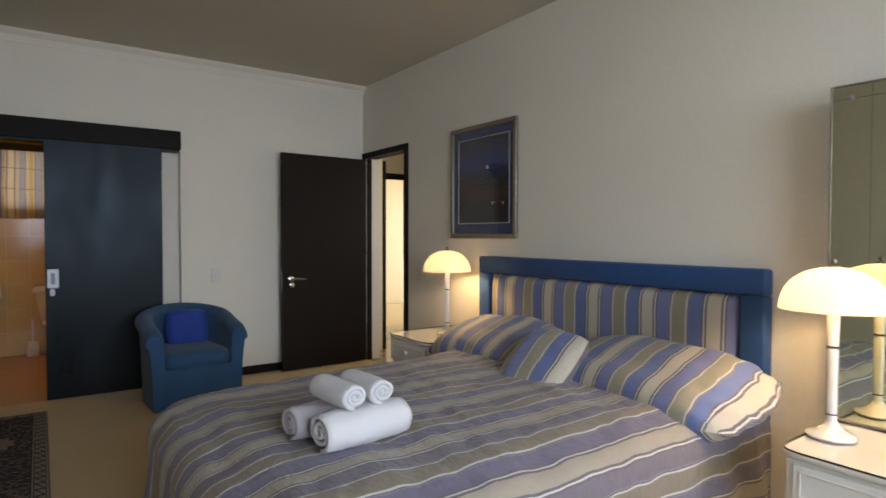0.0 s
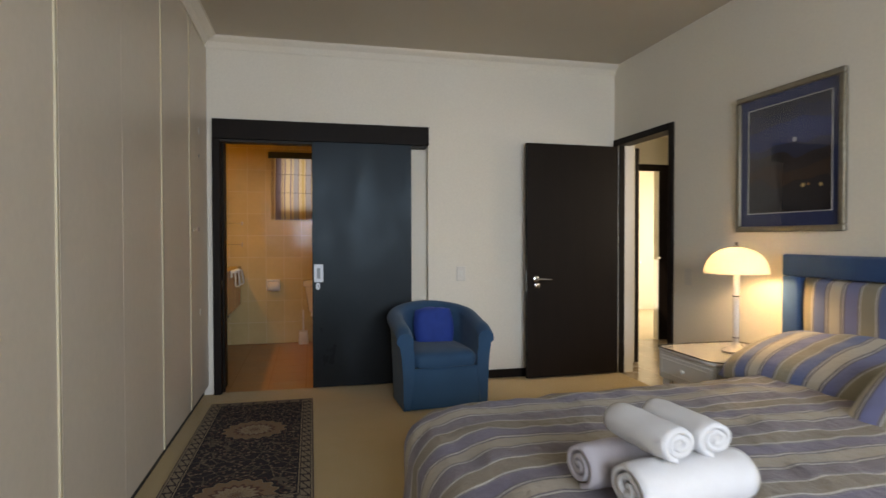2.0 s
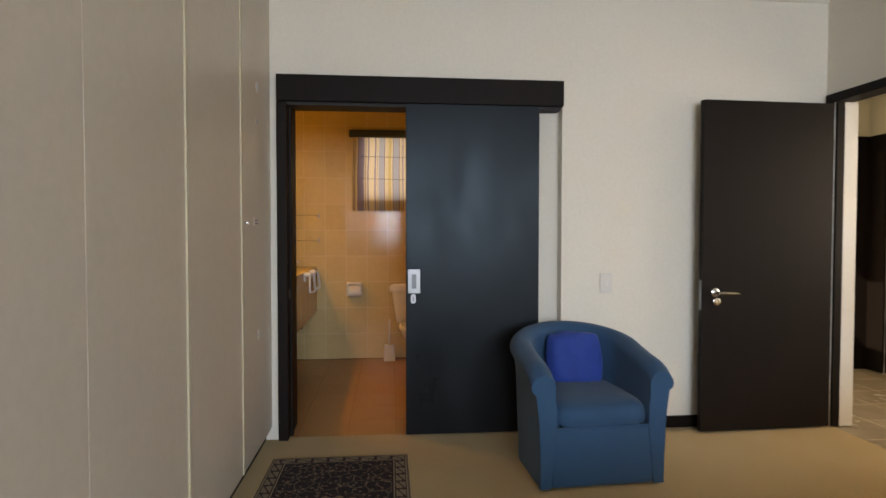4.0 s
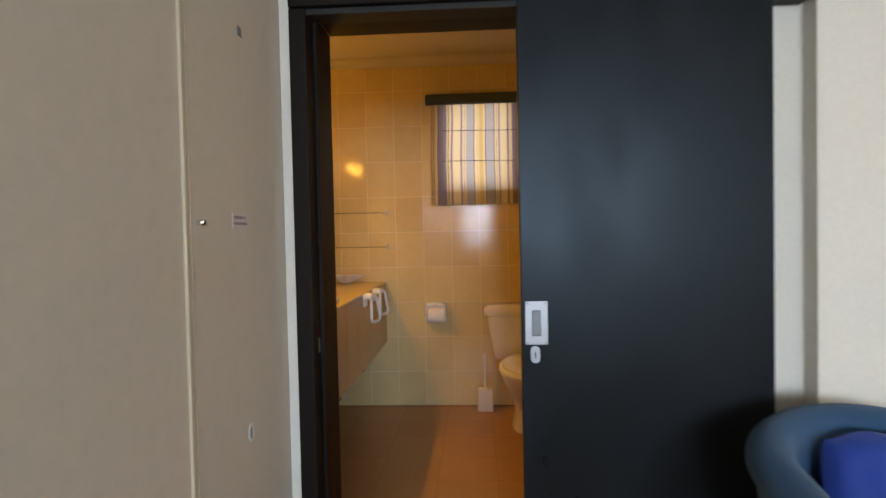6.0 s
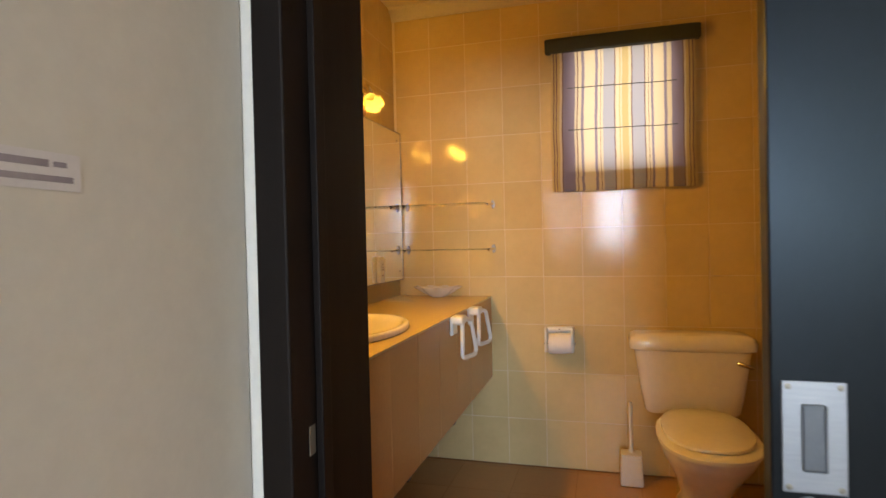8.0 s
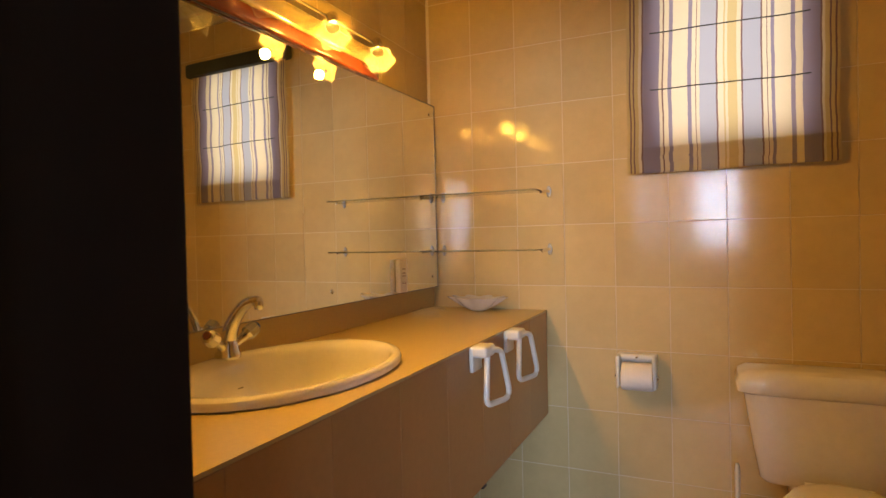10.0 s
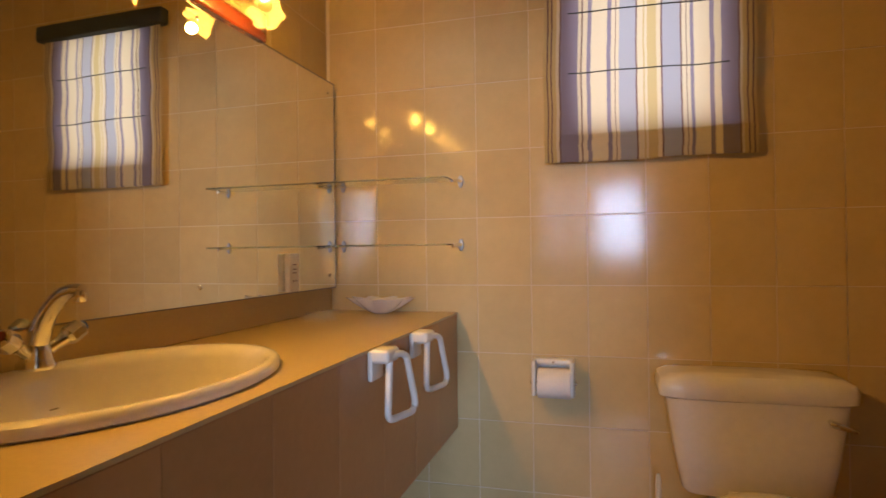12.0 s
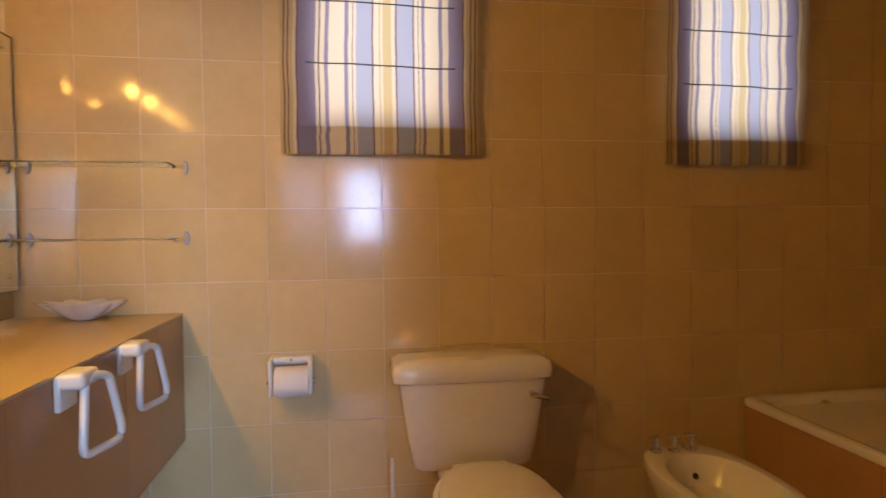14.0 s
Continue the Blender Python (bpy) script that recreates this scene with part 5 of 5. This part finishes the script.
part("paper_roll", rl, PAPER, tp, "white paper roll", True).matrix_local = pose(0.005, -0.070, 0.0, 0, 90, 0)
part("spindle", tube([(-0.078, -0.070, 0.0), (0.082, -0.070, 0.0)], 0.007), CHROME, tp, "", True)
part("screw", lathe([(0.0, 0.003), (0.004, 0.002), (0.005, 0.0), (0.0, 0.0)], 12), CHROME, tp).matrix_local = pose(0.0, -0.047, 0.068, 90)

wc = thing("toilet", "cream ceramic close-coupled toilet with its lid closed", "toilet", (0.472, 7.142, 0))


def loft(rows, bm=None, seg=40, power=4.0):
    """A stack of rounded rectangles (centre x, centre y, half width, half depth, z)."""
    bm = bm or bmesh.new()
    rings = []
    for row in rows:
        cx, cy, hw, hd, z = row[:5]
        e = 2 / (row[5] if len(row) > 5 else power)
        ring = []
        for k in range(seg):
            a = 2 * math.pi * k / seg
            c, s = math.cos(a), math.sin(a)
            ring.append(bm.verts.new((cx + hw * math.copysign(abs(c) ** e, c), cy + hd * math.copysign(abs(s) ** e, s), z)))
        rings.append(ring)
    for a, b in zip(rings, rings[1:]):
        for k in range(seg):
            bm.faces.new((a[k], a[(k + 1) % seg], b[(k + 1) % seg], b[k]))
    bm.faces.new(rings[0])
    bm.faces.new(rings[-1])
    return bm


part("cistern", loft([(0, -0.105, 0.195, 0.085, 0.372, 7), (0, -0.105, 0.208, 0.092, 0.385, 7), (0, -0.105, 0.228, 0.096, 0.50, 8), (0, -0.105, 0.252, 0.100, 0.665, 9)], seg=56), CERAMIC, wc, "", True)
part("cistern_lid", loft([(0, -0.105, 0.254, 0.102, 0.666, 9), (0, -0.107, 0.272, 0.105, 0.672, 9), (0, -0.107, 0.276, 0.107, 0.702, 9), (0, -0.106, 0.268, 0.102, 0.724, 8), (0, -0.104, 0.242, 0.090, 0.738, 7), (0, -0.103, 0.14, 0.05, 0.743, 6)], seg=56), CERAMIC, wc, "", True)
part("flush_lever", tube([(0.190, -0.205, 0.622), (0.190, -0.228, 0.622), (0.200, -0.236, 0.620), (0.245, -0.236, 0.606)], [0.009, 0.011, 0.010, 0.006], 12), CHROME, wc, "chrome flush lever", True)
part("pan", loft([(0, -0.40, 0.105, 0.20, 0.001, 3), (0, -0.40, 0.095, 0.185, 0.05, 3), (0, -0.42, 0.092, 0.17, 0.14, 3), (0, -0.48, 0.125, 0.22, 0.24, 2.6), (0, -0.53, 0.168, 0.275, 0.33, 2.4), (0, -0.545, 0.182, 0.29, 0.372, 2.4), (0, -0.545, 0.180, 0.29, 0.385, 2.4)]), CERAMIC, wc, "", True)
part("pan_back", B(-0.12, 0.12, -0.30, -0.02, 0.30, 0.3715, 0.02, 3), CERAMIC, wc, "", True)
part("seat", loft([(0, -0.555, 0.178, 0.292, 0.387, 2.4), (0, -0.555, 0.188, 0.302, 0.391, 2.4), (0, -0.555, 0.188, 0.302, 0.404, 2.4), (0, -0.555, 0.180, 0.294, 0.409, 2.4)]), PLASTIC, wc, "cream plastic seat", True)
part("seat_lid", loft([(0, -0.53, 0.160, 0.262, 0.4105, 2.4), (0, -0.53, 0.168, 0.270, 0.414, 2.4), (0, -0.53, 0.166, 0.268, 0.424, 2.4), (0, -0.53, 0.140, 0.235, 0.432, 2.4), (0, -0.53, 0.06, 0.11, 0.434, 2.4)]), CERAMIC, wc, "cream closed lid", True)
for x in (-0.07, 0.07):
    part("hinge", tube([(x - 0.02, -0.255, 0.405), (x + 0.02, -0.255, 0.405)], 0.011), PLASTIC, wc, "", True)

tb = thing("toilet_brush", "white plastic toilet brush in a square holder", "toilet brush", (0.200, 7.035, 0))
part("holder", loft([(0, 0, 0.052, 0.048, 0.0, 10), (0, 0, 0.055, 0.05, 0.006, 10), (0, 0, 0.048, 0.044, 0.148, 10), (0, 0, 0.044, 0.040, 0.150, 10)]), PLASTIC, tb, "", True)
part("handle", lathe([(0.0, 0.150), (0.018, 0.151), (0.010, 0.165), (0.0085, 0.26), (0.0095, 0.37), (0.006, 0.395), (0.0, 0.397)], 18), PLASTIC, tb, "", True)

bd = thing("bidet", "cream ceramic bidet with three chrome taps", "bidet", (1.205, 7.142, 0))
bod = loft([(0, -0.36, 0.10, 0.19, 0.001, 3), (0, -0.36, 0.09, 0.175, 0.06, 3), (0, -0.38, 0.10, 0.20, 0.20, 2.8), (0, -0.42, 0.165, 0.27, 0.32, 2.6), (0, -0.435, 0.182, 0.292, 0.370, 2.6), (0, -0.435, 0.180, 0.290, 0.384, 2.6), (0, -0.435, 0.168, 0.275, 0.390, 2.6),
            (0, -0.465, 0.146, 0.222, 0.387, 2.3), (0, -0.465, 0.136, 0.212, 0.370, 2.3), (0, -0.465, 0.105, 0.17, 0.30, 2.3), (0, -0.47, 0.04, 0.07, 0.262, 2.2)], seg=48)
part("body", bod, CERAMIC, bd, "", True)
part("overflow", lathe([(0.0, 0.004), (0.009, 0.003), (0.011, 0.0), (0.0, 0.0)], 16), DARK, bd, "", True).matrix_local = pose(0, -0.302, 0.335, 60)
for x in (-0.090, -0.022, 0.044):
    tp_ = part("tap", lathe([(0.0, 0.0), (0.022, 0.0), (0.021, 0.008), (0.012, 0.016), (0.011, 0.034), (0.015, 0.038), (0.015, 0.052), (0.008, 0.058), (0.0, 0.059)], 20, (x, -0.205, 0.388)), CHROME, bd, "chrome tap", True)
    for a in (0.5, 0.5 + math.pi / 2):
        dx, dy = 0.024 * math.cos(a), 0.024 * math.sin(a)
        part("cross_arm", tube([(x - dx, -0.205 - dy, 0.434), (x, -0.205, 0.436), (x + dx, -0.205 + dy, 0.434)], [0.0065, 0.005, 0.0065], 8), CHROME, tp_, "", True)

tub = thing("bathtub", "cream enamelled bathtub with a brown tiled side panel", "bathtub", (0, 0, 0))
cx, cy, hw, hd = 1.975, 6.36, 0.378, 0.782
rim = bmesh.new()
rows = [(cx, cy, hw, hd, 0.468, 40), (cx, cy, hw + 0.004, hd, 0.482, 40), (cx, cy, hw, hd - 0.003, 0.495, 40), (cx, cy, hw - 0.010, hd - 0.010, 0.501, 30), (cx, cy, hw - 0.030, hd - 0.036, 0.499, 16), (cx, cy, hw - 0.042, hd - 0.050, 0.488, 12), (cx, cy, hw - 0.058, hd - 0.068, 0.42, 9),
        (cx, cy, hw - 0.085, hd - 0.11, 0.26, 7), (cx, cy, hw - 0.13, hd - 0.19, 0.135, 6), (cx, cy, hw - 0.26, hd - 0.36, 0.11, 4)]
loft(rows, rim, 64)
part("tub_shell", rim, CERAMIC, tub, "cream enamel tub", True)
pn = part("side_panel", B(1.615, 1.640, 5.58, 7.139, 0.001, 0.469), BGROUT, tub, "brown tiled side panel")
part("end_panel", B(1.641, 2.35, 5.58, 5.61, 0.001, 0.469), BGROUT, tub)
part("overflow", lathe([(0.0, 0.012), (0.020, 0.011), (0.030, 0.006), (0.033, 0.0), (0.0, 0.0)], 24), CHROME, tub, "chrome overflow rose", True).matrix_local = pose(1.925, 7.084, 0.448, 84)
bt = thing("bath_tap", "dark chrome bath tap over the tub", "tap", (2.30, 7.09, 0.5))
part("body", lathe([(0.0, 0.0), (0.026, 0.0), (0.024, 0.03), (0.018, 0.05), (0.026, 0.06), (0.026, 0.085), (0.0, 0.09)], 20), CHROME, bt, "", True)
part("spout", tube([(0.0, 0.0, 0.035), (0.0, -0.05, 0.045), (0.0, -0.10, 0.03)], 0.013), CHROME, bt, "", True)


def blind(place, w, h, hem, opening, group="roman blinds at the windows"):
    """A flat roman blind under a felt valance; place: the foot of its middle."""
    t = thing("roman_blind", "striped cotton roman blind with a slate valance, let down", "blind", place, 0, group)
    bm = bmesh.new()
    lay = bm.verts.layers.float.new("s")
    n, k = 60, 40
    g = []
    for i in range(n + 1):
        g.append([])
        for j in range(k + 1):
            u, v = i / n, j / k
            y = 0.006 * math.sin(u * 23) * (1 - v) + 0.010 * noise.noise((u * 4, v * 2.5, w)) + 0.004 * math.sin(v * 3 * 2 * math.pi)
            x = (u - 0.5) * w * (1 + 0.012 * (1 - v)) + 0.006 * noise.noise((v * 3, u * 2, 5 + w))
            q = bm.verts.new((x, -y, v * h + 0.006 * noise.noise((u * 3, 0, w)) * (1 - v)))
            q[lay] = min(max(u, 0.001), 0.999)
            g[-1].append(q)
    for i in range(n):
        for j in range(k):
            bm.faces.new((g[i][j], g[i + 1][j], g[i + 1][j + 1], g[i][j + 1]))
    part("cloth", bm, BLIND, t, "striped cotton cloth", True)
    bm2 = bmesh.new()
    lay = bm2.verts.layers.float.new("s")
    prev = None
    for i in range(n + 1):
        u = i / n
        x, y = (u - 0.5) * w * 1.012, 0.006 * math.sin(u * 23) + 0.010 * noise.noise((u * 4, 0, w))
        col = [bm2.verts.new((x, -y + d, z)) for d, z in ((0.004, 0.004), (-0.003, 0.002), (-0.004, hem), (0.004, hem))]
        for q in col:
            q[lay] = min(max(u, 0.001), 0.999)
        if prev:
            for a in range(3):
                bm2.faces.new((prev[a], prev[a + 1], col[a + 1], col[a]))
        prev = col
    part("hem", bm2, BLIND, t, "doubled hem", True)
    for z in opening:
        v = z / h
        run = []
        for i in range(31):
            u = 0.12 + 0.76 * i / 30
            y = 0.006 * math.sin(u * 23) * (1 - v) + 0.010 * noise.noise((u * 4, v * 2.5, w)) + 0.004 * math.sin(v * 3 * 2 * math.pi)
            run.append(((u - 0.5) * w, -y - 0.0012, z + 0.004 * math.cos(u * 3.1)))
        part("rod_tape", tube(run, 0.0022, 6), VALANCE, t, "dark rod pocket line")
    part("valance", loft([(0, -0.002, w / 2 + 0.025, 0.026, h - 0.052, 8), (0, -0.002, w / 2 + 0.030, 0.030, h - 0.045, 8), (0, -0.002, w / 2 + 0.030, 0.030, h + 0.010, 8), (0, -0.002, w / 2 + 0.025, 0.026, h + 0.016, 8)]), VALANCE, t, "slate felt valance", True)
    return t


blind((0.1855, 7.112, 1.439), 0.68, 0.757, 0.095, (0.305, 0.518))
blind((1.551, 7.112, 1.412), 0.598, 0.752, 0.095, (0.300, 0.505))
for k, (a, b, c, d) in enumerate((W1, W2)):
    wn_ = thing("window_bathroom", "small steel-framed bathroom window behind a blind", "window", (0, 0, 0), 0, "", "structure")
    for p in ((a, b, c, c + 0.03), (a, b, d - 0.03, d), (a, a + 0.03, c + 0.031, d - 0.031), (b - 0.03, b, c + 0.031, d - 0.031)):
        part("window_frame", B(p[0], p[1], 7.22, 7.25, p[2], p[3]), WHITE, wn_)
    pane = part("pane", B(a + 0.03, b - 0.03, 7.232, 7.237, c + 0.03, d - 0.03), THIN, wn_, "clear glass pane")
    pane.visible_shadow = False
    dl = new("bathroom_window_daylight", bpy.data.lights.new("bathroom_window_daylight", "AREA"))
    dl.data.shape, dl.data.size, dl.data.size_y, dl.data.energy, dl.data.color = "RECTANGLE", b - a - 0.01, d - c - 0.01, BLIND_W, (1.0, 0.98, 0.94)
    dl.matrix_world = look(((a + b) / 2, 7.215, (c + d) / 2), ((a + b) / 2, 6.0, (c + d) / 2))
    part("sill", B(a, b, 7.156, 7.219, c + 0.0005, c + 0.004), TILE, wn_)

cd = thing("card_stand", "small folded card with a red corner on the night table", "card", (2.52, 0.29, LZ))
part("card", B(-0.045, 0.045, -0.03, 0.03, 0.0, 0.012, 0.003), WHITE, cd)
fl = part("folded_card", B(-0.04, 0.04, -0.002, 0.002, 0.0, 0.085), WHITE, cd)
fl.matrix_local = pose(0.0, 0.0, 0.0115, 20, 0, 0)
part("red_corner", B(-0.038, 0.0, -0.0035, -0.0022, 0.035, 0.08), RED, fl, "red printed corner")

# tiles last
tiles(bath_back, TILE, BX0 + 0.008, BX1, 0.0, BZ, 0.2, 0.2515, (-0.417, -0.005), "y", BY1 - 0.001, -1, (W1, W2))
tiles(bath_left, TILE, BY0 + 0.001, BY1 - 0.008, 0.0, BZ, 0.2, 0.2515, (7.142 - 2.0, -0.005), "x", BX0 + 0.001, 1)
tiles(bath_right, TILE, BY0 + 0.001, BY1 - 0.008, 0.5, BZ, 0.2, 0.2515, (7.142 - 2.0, -0.005), "x", BX1 - 0.001, -1)
tiles(bath_near, TILE, BX0 + 0.008, BX1, 0.0, BZ, 0.2, 0.2515, (-0.417, -0.005), "y", BY0 + 0.001, 1, ((-0.42, 0.51, -0.1, 2.04),))
tiles(ap, APRON, ey0, ey1, 0.468, 0.891, 0.25, 0.423, (7.142 - 2.0, 0.468), "x", VX - 0.0038, 1, None, 0.002)
tiles(pn, APRON, 5.58, 7.139, 0.002, 0.468, 0.2, 0.466, (7.142 - 2.0, 0.002), "x", 1.6145, -1, None, 0.002)
fb = bpy.data.objects["floor_bathroom"]
tiles(fb, BFLOOR, BX0, BX1, 5.0, BY1 - 0.008, 0.302, 0.302, (-0.36, 5.0), "z", -0.0065, 1, ((BX1, BX1 + 1, 0, 9),), 0.003)
fp = bpy.data.objects["floor_passage"]
tiles(fp, HFLOOR, XE + 0.021, 4.5, 2.0, 6.4, 0.33, 0.33, (3.0, 4.0), "z", -0.0065, 1, None, 0.004)
